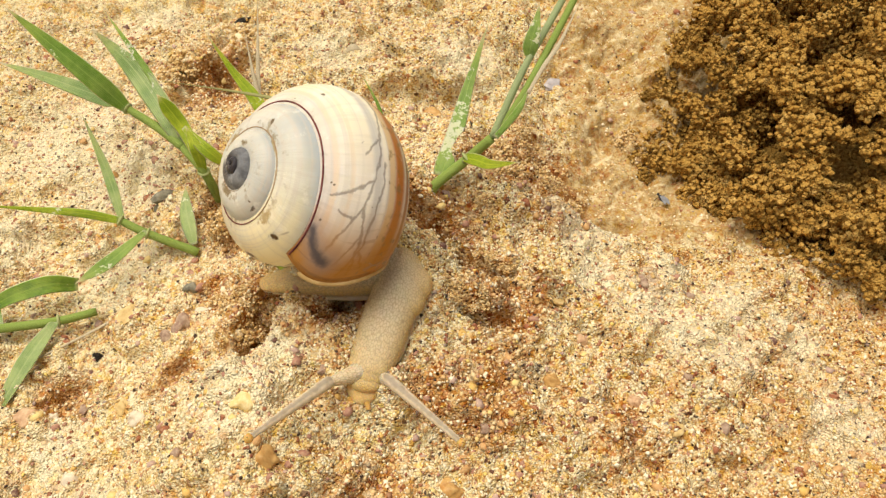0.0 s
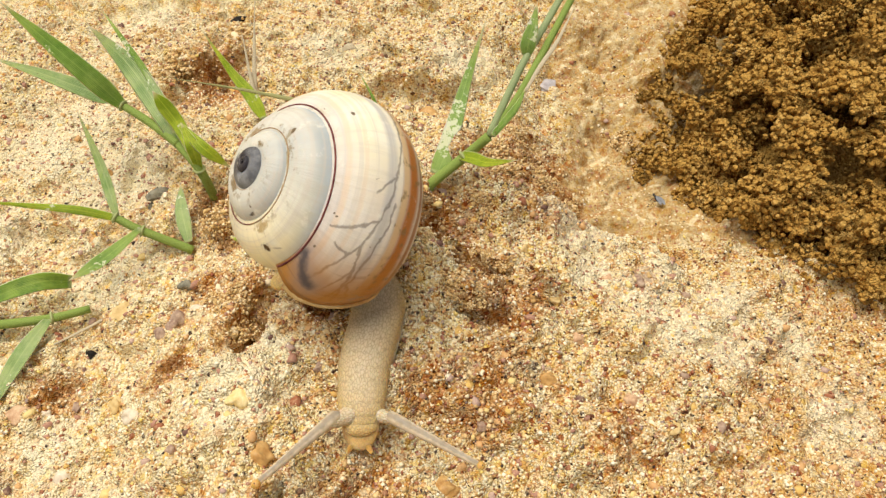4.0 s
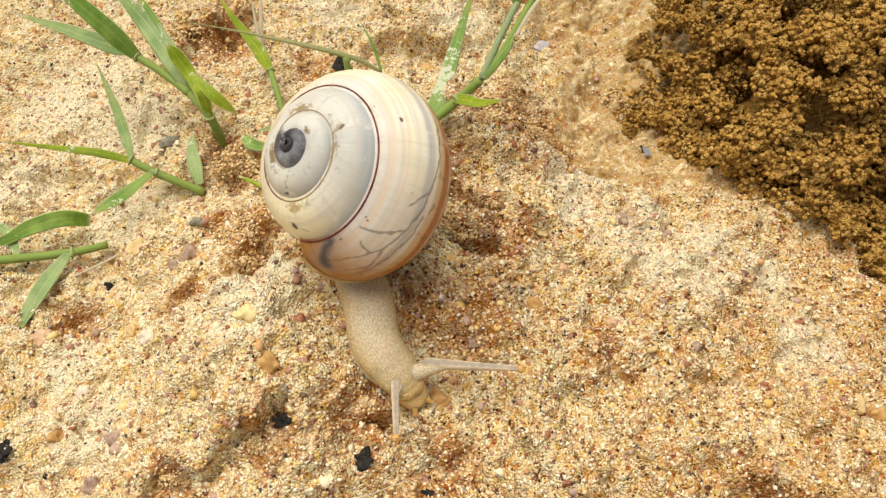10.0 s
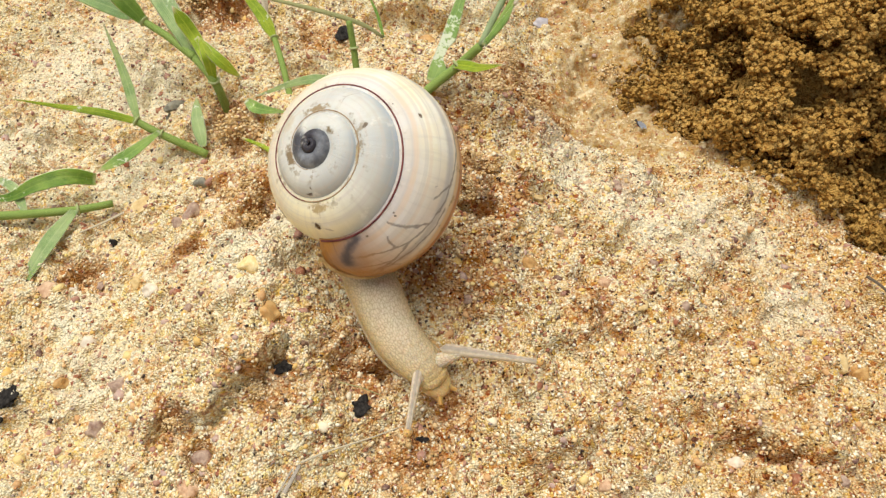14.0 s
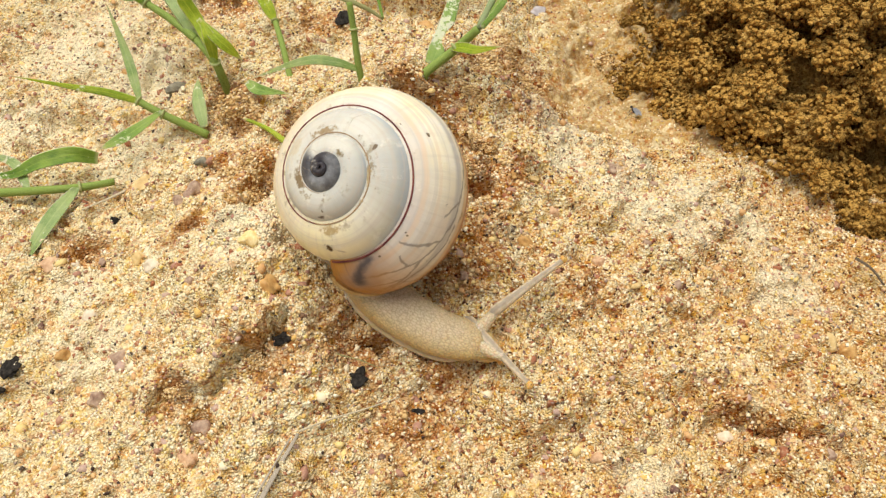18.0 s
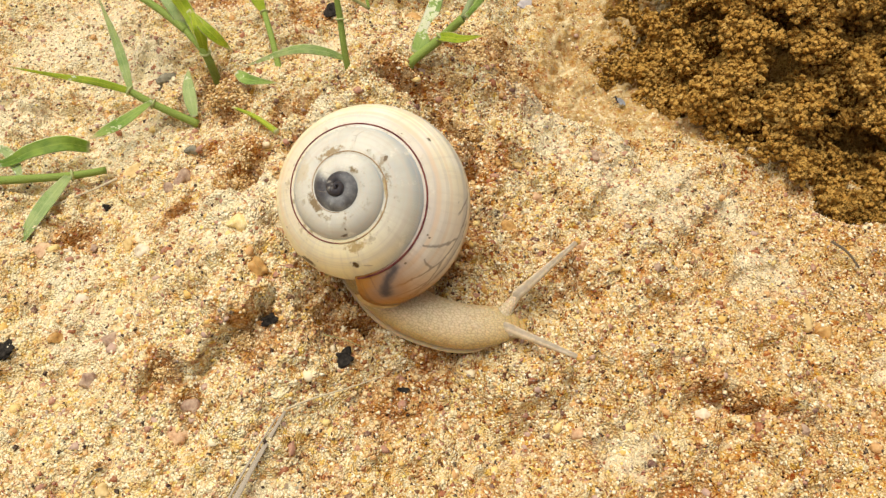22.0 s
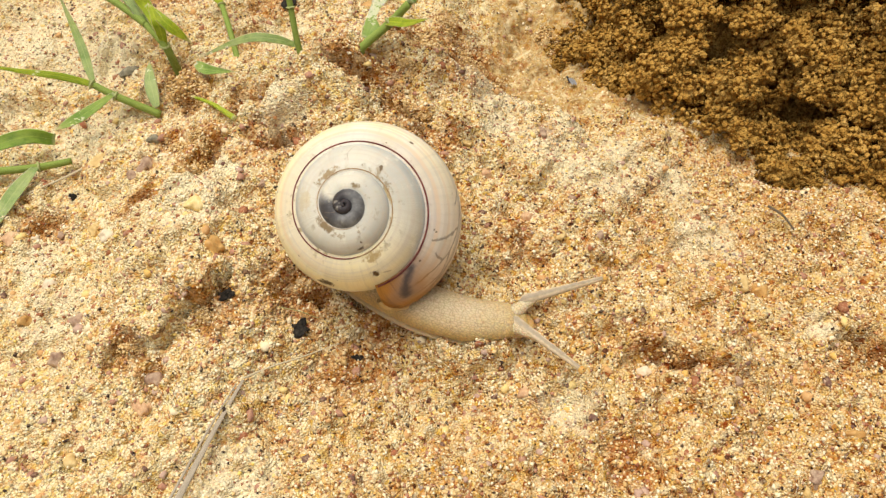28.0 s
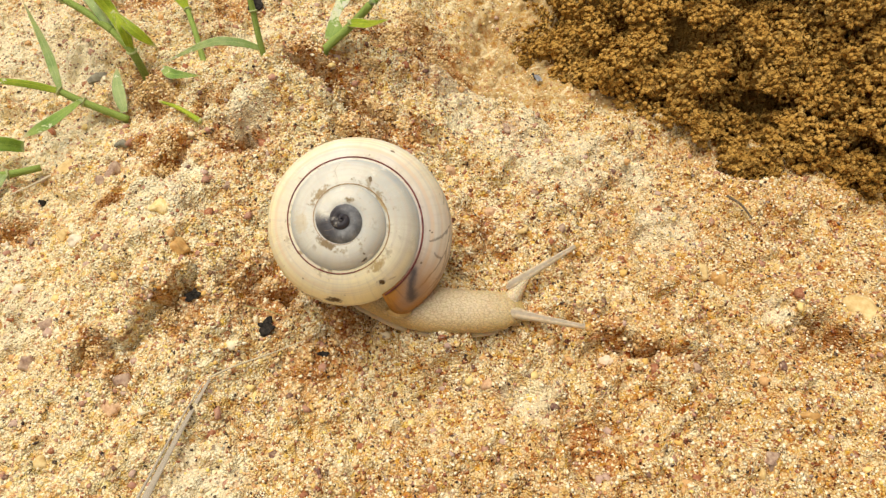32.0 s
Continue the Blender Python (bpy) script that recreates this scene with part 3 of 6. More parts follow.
# ---- mesh helpers ----
def mesh_object(name, verts, faces, mat, parent=None, label="", smooth_faces=True, uvs=None):
    me = bpy.data.meshes.new(name)
    me.from_pydata([tuple(v) for v in verts], [], faces)
    me.materials.append(mat)
    if smooth_faces:
        me.polygons.foreach_set("use_smooth", [True] * len(me.polygons))
    if uvs is not None:
        lay = me.uv_layers.new(name="UVMap")
        idx = np.empty(len(me.loops), dtype=np.int32)
        me.loops.foreach_get("vertex_index", idx)
        lay.data.foreach_set("uv", np.asarray(uvs, dtype=np.float32)[idx].ravel())
    me.update()
    ob = new(name, me)
    if parent is not None:
        ob.parent = parent
    if label:
        ob["label"] = label
    return ob


def soup(name, verts, tris, mat, smooth_faces=True):
    """One mesh from big arrays of vertices and triangles."""
    me = bpy.data.meshes.new(name)
    me.vertices.add(len(verts))
    me.vertices.foreach_set("co", np.asarray(verts, dtype=np.float32).ravel())
    me.loops.add(len(tris) * 3)
    me.loops.foreach_set("vertex_index", np.asarray(tris, dtype=np.int32).ravel())
    me.polygons.add(len(tris))
    me.polygons.foreach_set("loop_start", np.arange(0, len(tris) * 3, 3, dtype=np.int32))
    me.polygons.foreach_set("use_smooth", np.full(len(tris), smooth_faces))
    me.materials.append(mat)
    me.update(calc_edges=True)
    me.validate()
    return me


def ico(level):
    if level == 0:
        return np.array([(1, 0, 0), (-1, 0, 0), (0, 1, 0), (0, -1, 0), (0, 0, 1), (0, 0, -1)], float), np.array([(0, 2, 4), (2, 1, 4), (1, 3, 4), (3, 0, 4), (2, 0, 5), (1, 2, 5), (3, 1, 5), (0, 3, 5)])
    bm = bmesh.new()
    bmesh.ops.create_icosphere(bm, subdivisions=level, radius=1.0)
    v = np.array([p.co[:] for p in bm.verts])
    f = np.array([[q.index for q in p.verts] for p in bm.faces])
    bm.free()
    return v, f


LATTICE = np.random.RandomState(7).rand(256, 256)


def vnoise(x, y, scale, seed=0):
    """Smooth noise from -1 to 1; scale in millimetres."""
    x, y = np.asarray(x) / scale + 31.7 * seed + 400, np.asarray(y) / scale + 17.3 * seed + 400
    i, j = np.floor(x).astype(int), np.floor(y).astype(int)
    fx, fy = x - i, y - j
    fx, fy = fx * fx * fx * (fx * (fx * 6 - 15) + 10), fy * fy * fy * (fy * (fy * 6 - 15) + 10)
    g = lambda a, b: LATTICE[a % 256, b % 256]
    lo = g(i, j) * (1 - fx) + g(i + 1, j) * fx
    hi = g(i, j + 1) * (1 - fx) + g(i + 1, j + 1) * fx
    return (lo * (1 - fy) + hi * fy) * 2 - 1


# ---- the ground: rises and hollows of the sandstone (x, y, widths, height in mm) ----
HUMPS = [
    (-22, 27, 9, 13, 8.5), (-3, 60, 9, 8, 8.9), (28, 84, 14, 18, -10.0), (-64, 90, 16, 18, -4.7),
    (-42, 100, 12, 10, 5.6), (5, 40, 20, 16, 7.8), (68, 52, 12, 12, -3.2), (-5, 95, 18, 10, 4.4),
    (-42, 32, 9, 14, -2.4), (20, 100, 14, 12, 2.3), (64, 74, 12, 12, -5.9), (96, 44, 12, 12, -6.8),
    (76, 94, 12, 12, -4.7), (7, 74, 8, 8, 6.0), (80, -40, 12, 12, -4.3), (-21, 66, 12, 12, 4.8),
    (20, 101, 5, 5, -5.8), (-28, 22, 5, 5, 2.5),
    (-9, 52.5, 4, 3.5, 1.6), (3, 56.5, 4, 3, -2.2), (15, 61, 7, 3.5, 1.2)]


def terrain(x, y):
    z = -0.39 + 0.59 * np.clip(x, -90, 110) / 50 - 5.08 * np.clip(y, -30, 140) / 50
    for a, b, c, d, h in HUMPS:
        z = z + h * np.exp(-((x - a) / c) ** 2 / 2 - ((y - b) / d) ** 2 / 2)
    return z


# pits and broken hollows: x, y, half length, half width, turn, depth
PITS = [(-23.5, 44.0, 3.6, 2.0, 70, 2.2), (-2.0, 55.3, 4.2, 2.2, -25, 2.4), (4.7, 51.9, 4.5, 1.5, -25, 1.8), (5.1, 43.4, 2.8, 1.6, 10, 1.5),
        (-12.5, 45.3, 2.8, 1.4, 0, 1.8), (-32.6, 65.0, 3.6, 2.4, 20, 2.8), (-39.8, 94.7, 6.5, 2.4, 10, 3.6), (-5.1, 96.0, 2.6, 1.4, 0, 1.6)]
PITS += [(-28.9, 13.8, 2.0, 0.8, 45, 0.8), (-24.7, 10.4, 1.9, 1.5, 0, 1.2), (-7.5, 20.4, 3.0, 0.9, 5, 1.0),
         (39.0, 13.3, 6.5, 0.7, -27, 0.7), (64.8, 13.4, 4.5, 1.2, -24, 1.8), (10.3, 74.7, 6.0, 2.0, 25, 2.0), (-47.1, 37.4, 2.8, 1.6, 20, 1.5), (-32.3, 38.2, 3.0, 1.4, 60, 0.7)]

# narrow cracks
PITS += [(-16.4, 20.8, 1.5, 0.36, 55, 2.8), (-19.0, 18.0, 2.4, 0.45, 45, 2.4), (-23.5, 14.6, 3.0, 0.35, 12, 1.0), (-28.4, 13.8, 1.4, 0.4, 45, 1.5), (37.0, 14.4, 2.4, 0.4, -28, 2.0), (40.5, 12.6, 2.6, 0.4, -27, 1.8),
         (45.0, 10.8, 2.4, 0.4, -22, 1.8), (63.2, 14.4, 2.6, 0.5, -30, 2.6), (0.8, 51.0, 2.2, 0.6, -50, 2.6), (4.6, 49.0, 2.4, 0.5, -20, 2.2), (4.2, 43.0, 1.6, 0.5, -60, 2.0), (-22.8, 41.5, 2.2, 0.7, 70, 2.6),
         (-14.6, 43.2, 1.6, 0.6, 10, 2.0), (-6.7, 20.3, 1.8, 0.5, 5, 1.8), (13.0, 66.0, 3.0, 0.8, -28, 2.0)]

EDGES = [(34.0, 57.5, 20.0, 65.0, 2.2), (21.0, 65.0, 8.0, 67.0, 3.0), (-16.0, 21.5, -20.5, 16.4, -1.5), (-20.5, 16.4, -28.5, 13.4, -1.2), (-5.5, 57.5, -12.5, 54.0, 2.4), (-12.0, 54.3, -19.0, 49.5, 2.2), (-19.0, 50.0, -21.0, 38.5, 2.4), (-21.0, 38.5, -27.0, 34.0, 1.5),
         (-2.5, 54.0, 6.0, 49.3, -1.6), (9.0, 52.0, 17.0, 47.0, 1.2), (27.0, 17.5, 50.0, 8.5, 1.0), (2.0, 66.0, 16.0, 62.0, -1.4), (-48.0, 90.0, -30.0, 96.0, 2.2), (-12.0, 88.0, 6.0, 92.0, 1.8)]


def rough_terrain(x, y):
    z = terrain(x, y)
    z = z + 1.5 * vnoise(x, y, 10, 1) + 1.0 * vnoise(x, y, 4.6, 2)
    wx, wy = x + 1.1 * vnoise(x, y, 2.4, 21) + 0.5 * vnoise(x, y, 0.9, 22), y + 1.1 * vnoise(x, y, 2.4, 23) + 0.5 * vnoise(x, y, 0.9, 24)
    for a, b, c, d, turn, depth in PITS:
        ca, sa = math.cos(radians(turn)), math.sin(radians(turn))
        p, q = ((wx - a) * ca + (wy - b) * sa) / c, ((wy - b) * ca - (wx - a) * sa) / d
        k = np.clip((1.25 - np.sqrt(p * p + q * q)) / 0.6, 0, 1)
        z = z - 2.1 * depth * k * k * (3 - 2 * k) * (0.72 + 0.4 * vnoise(x, y, 1.6, 27))
    # broken edges: from, to, drop towards the right of the way
    for ax, ay, bx, by, drop in EDGES:
        l = math.hypot(bx - ax, by - ay)
        ux, uy = (bx - ax) / l, (by - ay) / l
        t, s = (wx - ax) * ux + (wy - ay) * uy, (wx - ax) * uy - (wy - ay) * ux
        t, s = np.clip(t / l * 2 - 1, -9, 9), np.clip(s, -40, 40)
        z = z - drop * 1.35 * np.tanh(s / 0.35) * np.exp(-t ** 4) * np.exp(-(s / 4.5) ** 2)
    # layered, crumbling crust
    lay = vnoise(wx, wy, 5.2, 31) + 0.5 * vnoise(wx, wy, 2.3, 32)
    z = z + 1.0 * np.tanh(lay * 5) * (0.55 + 0.45 * vnoise(x, y, 30, 33))
    z = z + 1.3 * (np.abs(vnoise(wx, wy, 3.0, 35)) - 0.4) + 0.7 * (np.abs(vnoise(x, y, 1.5, 36)) - 0.4)
    z = z + 0.26 * vnoise(x, y, 1.2, 3) + 0.16 * vnoise(x, y, 0.7, 4)
    pit = vnoise(x, y, 6.5, 6)
    z = z - 1.5 * np.clip(pit - 0.5, 0, 1) ** 0.7 * (0.6 + 0.4 * vnoise(x, y, 1.3, 8))
    return z


def axis(lo, hi, step, far):
    inner = np.arange(lo, hi, step)
    out, d, low, high = [], step, [lo], [inner[-1]]
    while high[-1] < far:
        d *= 1.5
        high.append(high[-1] + d)
        low.append(low[-1] - d)
    return np.concatenate([low[:0:-1], inner, high[1:]])


def ground():
    xs, ys = axis(-86, 100, 0.35, 90000), axis(-18, 125, 0.35, 90000)
    X, Y = np.meshgrid(xs, ys)
    Z = rough_terrain(X, Y)
    w, h = len(xs), len(ys)
    k = np.arange(w * h).reshape(h, w)
    a, b, c, d = k[:-1, :-1].ravel(), k[:-1, 1:].ravel(), k[1:, 1:].ravel(), k[1:, :-1].ravel()
    tris = np.concatenate([np.stack([a, b, c], 1), np.stack([a, c, d], 1)])
    ob = new("ground", soup("ground", np.stack([X, Y, Z], -1).reshape(-1, 3) * MM, tris, SAND))
    return tagged(ob, "pale ochre crumbly sandstone ground with pits and rises", "ground", kind="structure")


def scatter(name, n, region, size, mat, label, category, seed, level=1, sink=0.45, flat=0.75, surface=rough_terrain, keep=None):
    rs = np.random.RandomState(seed)
    x, y = rs.uniform(region[0], region[1], n), rs.uniform(region[2], region[3], n)
    if keep is not None:
        ok = keep(x, y, rs)
        x, y = x[ok], y[ok]
        n = len(x)
    r = size[0] + (size[1] - size[0]) * rs.rand(n) ** size[2]
    z = surface(x, y) + r * (flat - sink * 2) * 0.6
    base, tri = ico(level)
    lump = 1 + (0.24 if level < 2 else 0.07) * rs.randn(n, len(base), 1)
    v = base[None] * lump * r[:, None, None] * (0.7 + 0.6 * rs.rand(n, 1, 3))
    v[:, :, 2] *= flat
    a = rs.rand(n) * 2 * np.pi
    ca, sa = np.cos(a)[:, None], np.sin(a)[:, None]
    v = np.stack([v[:, :, 0] * ca - v[:, :, 1] * sa, v[:, :, 0] * sa + v[:, :, 1] * ca, v[:, :, 2]], -1)
    v += np.stack([x, y, z], -1)[:, None]
    f = (tri[None] + (np.arange(n) * len(base))[:, None, None]).reshape(-1, 3)
    return tagged(new(name, soup(name, v.reshape(-1, 3) * MM, f, mat)), label, category, kind="stuff")


def soil_height(x, y):
    """Slopes of the heap."""
    front = -11.5 + 0.72 * (0.60 * x + 0.80 * y - 70.3)
    side = -15.5 + 1.0 * (x - 33.5 - 0.014 * (y - 87) ** 2)
    z = np.minimum(np.minimum(front, side), 12 + 0.12 * (x + y - 130))
    return z + 3.0 * (np.abs(vnoise(x, y, 8, 11)) - 0.35)


def clump(seed, granules, level, radius=2.1, fine=1.0, dome=False):
    """A lump of stuck rounded granules; a dome leaves out its underside."""
    rs = np.random.RandomState(seed)
    base, tri = ico(level)
    d = rs.randn(granules * 3, 3)
    d /= np.linalg.norm(d, axis=1)[:, None]
    if dome:
        d = d[d[:, 2] > -0.35]
    d = d[:granules]
    lump = 1 + 0.30 * np.sin(d @ rs.randn(3) * 2.2 + rs.rand() * 6) + 0.26 * np.sin(d @ rs.randn(3) * 3.8 + rs.rand() * 6) + 0.16 * np.sin(d @ rs.randn(3) * 7 + rs.rand() * 6)
    at = d * (radius * lump * rs.uniform(0.72, 1.08, granules))[:, None] * (0.8 + 0.5 * rs.rand(3))
    r = fine * rs.uniform(0.24, 0.58, (granules, 1, 1))
    v = base[None] * (1 + 0.17 * rs.randn(granules, len(base), 1)) * r * rs.uniform(0.8, 1.2, (granules, 1, 3)) + at[:, None]
    cb, ct = ico(2)
    v = np.concatenate([v.reshape(-1, 3), cb * 0.62 * radius])
    f = np.concatenate([(tri[None] + (np.arange(granules) * len(base))[:, None, None]).reshape(-1, 3), ct + granules * len(base)])
    return v, f


def soil_mound():
    xs, ys = np.arange(30, 150, 0.8), np.arange(36, 165, 0.8)
    X, Y = np.meshgrid(xs, ys)
    Z = np.maximum(soil_height(X, Y) - 13.0 + 0.8 * vnoise(X, Y, 1.7, 17), terrain(X, Y) - 3.0)
    w, h = len(xs), len(ys)
    k = np.arange(w * h).reshape(h, w)
    a, b, c, d = k[:-1, :-1].ravel(), k[:-1, 1:].ravel(), k[1:, 1:].ravel(), k[1:, :-1].ravel()
    tris = np.concatenate([np.stack([a, b, c], 1), np.stack([a, c, d], 1)])
    ob = new("soil_mound", None)
    tagged(ob, "heap of dark ochre crumbly soil thrown up on the sandstone", "soil")
    ob.location = (60 * MM, 70 * MM, -10 * MM)
    v = np.stack([X, Y, Z], -1).reshape(-1, 3) * MM - np.array(ob.location)
    core = new("core", soup("core", v, tris, SOIL))
    core.parent = ob
    rs = np.random.RandomState(5)
    # lumps of three sizes, the large ones laid first
    sizes = ((2.9, 210, 900), (1.9, 105, 3000), (1.1, 42, 6000))
    spots = []
    for kind, (r, granules, tries) in enumerate(sizes):
        for q in range(tries):
            x, y = rs.uniform(30, 108), rs.uniform(40, 122)
            if all((x - a) ** 2 + (y - b) ** 2 > (0.62 * (r + sizes[e][0])) ** 2 for a, b, e in spots):
                spots.append((x, y, kind))
    x, y, kind = np.array(spots).T
    kind = kind.astype(int)
    s, t = soil_height(x, y), terrain(x, y)
    edge = s < t + 1.2
    ok = (s > t - 1.2 * rs.rand(len(x)) ** 2) & (~edge | (kind > 0))
    x, y, s, t, kind, edge = x[ok], y[ok], s[ok], t[ok], kind[ok], edge[ok]
    small = np.where(edge, 0.55, rs.uniform(0.85, 1.1, len(x)))
    lift = np.array((0.2, -0.7, -1.8))[kind] + rs.uniform(-2.0, 1.6, len(x)) + 4.0 * np.minimum(vnoise(x, y, 5.5, 15), 0.2)
    s = np.where(edge, np.maximum(s, rough_terrain(x, y) + 0.5), s - 1.2 + lift)
    # gaps between the lumps, where the soil lies deeper
    gap = vnoise(x, y, 6.5, 19) + 0.8 * vnoise(x, y, 3.2, 20)
    s = np.where(edge, s, s - 7.6 * np.clip((-0.26 - gap) / 0.2, 0, 1) + 3.2 * np.clip(gap, 0, 1))
    near = set(np.argsort(np.hypot(x - 52, y - 62))[:290].tolist())
    shapes = [[clump(200 + 20 * e + q, g, 1, r, 1.0, True) for q in range(9)] for e, (r, g, n) in enumerate(sizes)]
    meshes = [[soup("crumb", cv * MM, cf, SOIL) for cv, cf in row] for row in shapes]
    vs, fs, count = [], [], 0
    for i in range(len(x)):
        turn = Euler((rs.uniform(0.1, 0.9), rs.uniform(-0.4, 0.4), rs.rand() * 6.28), "ZYX").to_matrix()
        at = np.array((x[i], y[i], s[i])) * MM - np.array(ob.location)
        if i in near:
            q = new("crumb", meshes[kind[i]][i % 9])
            q.parent, q.location, q.rotation_euler, q.scale = ob, at, turn.to_euler(), (small[i],) * 3
        else:
            cv, cf = shapes[kind[i]][i % 9]
            vs.append(cv @ np.array(turn).T * (small[i] * MM) + at)
            fs.append(cf + count)
            count += len(cv)
    bed = [clump(900 + q, 80, 0, 2.2, 1.1, True) for q in range(6)]
    for q in range(1500):
        bx, by = rs.uniform(34, 100), rs.uniform(40, 112)
        top, low = float(soil_height(bx, by)), float(terrain(bx, by))
        bz = max(top - 8.8, low - 0.6) + rs.uniform(-1.4, 0.8)
        if float(vnoise(bx, by, 6.5, 19) + 0.8 * vnoise(bx, by, 3.2, 20)) < -0.1 and top > low + 1.5:
            cv, cf = bed[q % 6]
            vs.append(cv * MM + np.array((bx, by, bz)) * MM - np.array(ob.location))
            fs.append(cf + count)
            count += len(cv)
    crumbs = new("crumb_rest", soup("crumb_rest", np.concatenate(vs), np.concatenate(fs), SOIL))
    crumbs.parent = ob
    crumbs["kind"] = "stuff"
    return ob


# ---- swept blades and stalks ----
def curve_points(pts, n):
    """A smooth line through the points, n + 1 places."""
    p = [np.array(q, float) for q in pts]
    if len(p) == 2:
        return np.array([p[0] + (p[1] - p[0]) * i / n for i in range(n + 1)])
    ext = [2 * p[0] - p[1], *p, 2 * p[-1] - p[-2]]
    out = []
    for i in range(n + 1):
        s = i / n * (len(p) - 1)
        k = min(int(s), len(p) - 2)
        t = s - k
        a, b, c, d = ext[k:k + 4]
        out.append(0.5 * (2 * b + (c - a) * t + (2 * a - 5 * b + 4 * c - d) * t * t + (3 * b - a - 3 * c + d) * t ** 3))
    return np.array(out)


FACE = np.array((0.0, -0.5, 0.87))


def sweep(name, pts, width, thick, mat, parent, face=FACE, n=22, ring=10, fold=0.0, label="", nick=None):
    """A blade or stalk along pts (mm). width: a function of 0..1; thick: thickness as a share of width; fold: depth of the crease; nick: what insects left of one edge."""
    line = curve_points(pts, n)
    verts, uvs, faces = [], [], []
    for i, p in enumerate(line):
        t = line[min(i + 1, n)] - line[max(i - 1, 0)]
        t = t / np.linalg.norm(t)
        side = np.cross(t, face)
        side = side / np.linalg.norm(side)
        up = np.cross(side, t)
        w = width(i / n) / 2
        for j in range(ring):
            a = 2 * math.pi * j / ring
            x, y = math.cos(a) * w, math.sin(a) * w * thick + fold * w * abs(math.cos(a))
            if nick is not None and x > 0:
                x *= nick(i / n)
            verts.append((p + side * x + up * y) * MM)
            uvs.append((i / n, 0.5 + 0.5 * math.cos(a)))
    for i in range(n):
        for j in range(ring):
            a, b = i * ring + j, i * ring + (j + 1) % ring
            faces.append((a, b, b + ring, a + ring))
    faces.append(tuple(range(ring))[::-1])
    faces.append(tuple(range(n * ring, n * ring + ring)))
    base = np.array(parent.location) if parent.parent is None else np.zeros(3)
    return mesh_object(name, [np.array(v) - base for v in verts], faces, mat, parent, label, uvs=uvs)


def blade_width(w, peak=0.3, base=0.45):
    w = 0.95 * w

    def f(s):
        if s < peak:
            return w * (base + (1 - base) * math.sin(s / peak * math.pi / 2))
        return max(w * math.cos((s - peak) / (1 - peak) * math.pi / 2) ** 1.15, 0.04)
    return f


def bitten(s):
    """A long bite out of one edge of the blade, with a ragged rim."""
    bite = math.exp(-((s - 0.30) / 0.075) ** 2) * 0.95 + math.exp(-((s - 0.38) / 0.035) ** 2) * 0.35
    return max(0.05, 1.0 - bite + 0.10 * math.sin(s * 140) * math.exp(-((s - 0.2) / 0.12) ** 2))


def even(w0, w1):
    return lambda s: w0 + (w1 - w0) * s


def plant(name, base, label, category="grass"):
    ob = new(name)
    ob.location = np.array(base) * MM
    return tagged(ob, label, category, group="grass on the rock")


def joint(at, r, parent, axis_to):
    r = 0.8 * r
    line = [np.array(at) - 0.25 * r * np.array(axis_to), np.array(at) + 0.25 * r * np.array(axis_to)]
    return sweep("joint", line, lambda s: 2 * r * (0.85 + 0.3 * math.sin(s * math.pi)), 1.0, NODE, parent, n=4)


def unit(a, b):
    d = np.array(b, float) - np.array(a, float)
    return d / np.linalg.norm(d)


# ---- the place ----
ground()
soil_mound()
soil_edge = lambda x, y: soil_height(x, y) - terrain(x, y)
scatter("sand_grains", 76000, (-82, 88, -14, 118), (0.13, 0.33, 1.7), GRAIN, "loose pale, orange and reddish quartz grains on the sandstone", "sand", 21, level=0,
        keep=lambda x, y, rs: (soil_edge(x, y) < 0.5) & ((0.35 * x + y < 70.5) | (x < 6) | (rs.rand(len(x)) < 0.3)))
scatter("coarse_grit", 3600, (-82, 88, -14, 118), (0.26, 0.70, 2.6), GRIT, "coarse rounded quartz grit set in the sandstone", "grit", 22, level=1, sink=0.62,
        keep=lambda x, y, rs: (soil_edge(x, y) < 0.5) & ((0.35 * x + y < 70.5) | (x < 6) | (rs.rand(len(x)) < 0.3)))

HOLLOWS = np.array([(p[0], p[1], max(p[2], 2.5)) for p in PITS] + [s for s in STAINS_SHADE])
near_hollow = lambda x, y: np.min([np.hypot(x - a, y - b) / r for a, b, r in HOLLOWS], axis=0)
scatter("sandstone_crumbs", 60000, (-82, 88, -14, 118), (0.14, 0.42, 1.8), grain_mat("brown_crumb", [(0.0, (0.64, 0.43, 0.18)), (0.3, (0.74, 0.53, 0.25)), (0.55, (0.52, 0.30, 0.12)),
        (0.72, (0.80, 0.62, 0.34)), (0.88, (0.36, 0.17, 0.09)), (0.94, (0.86, 0.72, 0.46))]), "brown and rusty crumbs of sandstone lying in the hollows", "crumbs", 23, level=0,
        keep=lambda x, y, rs: (soil_edge(x, y) < 0.5) & (near_hollow(x, y) < 0.35 + 0.8 * rs.rand(len(x))))


# ---- crumbly clods in the hollows ----
CLOD = grain_mat("clod_crumb", [(0.0, (0.64, 0.43, 0.17)), (0.3, (0.74, 0.53, 0.24)), (0.5, (0.55, 0.34, 0.13)), (0.66, (0.82, 0.64, 0.35)), (0.88, (0.40, 0.21, 0.10)), (0.93, (0.88, 0.74, 0.48))])


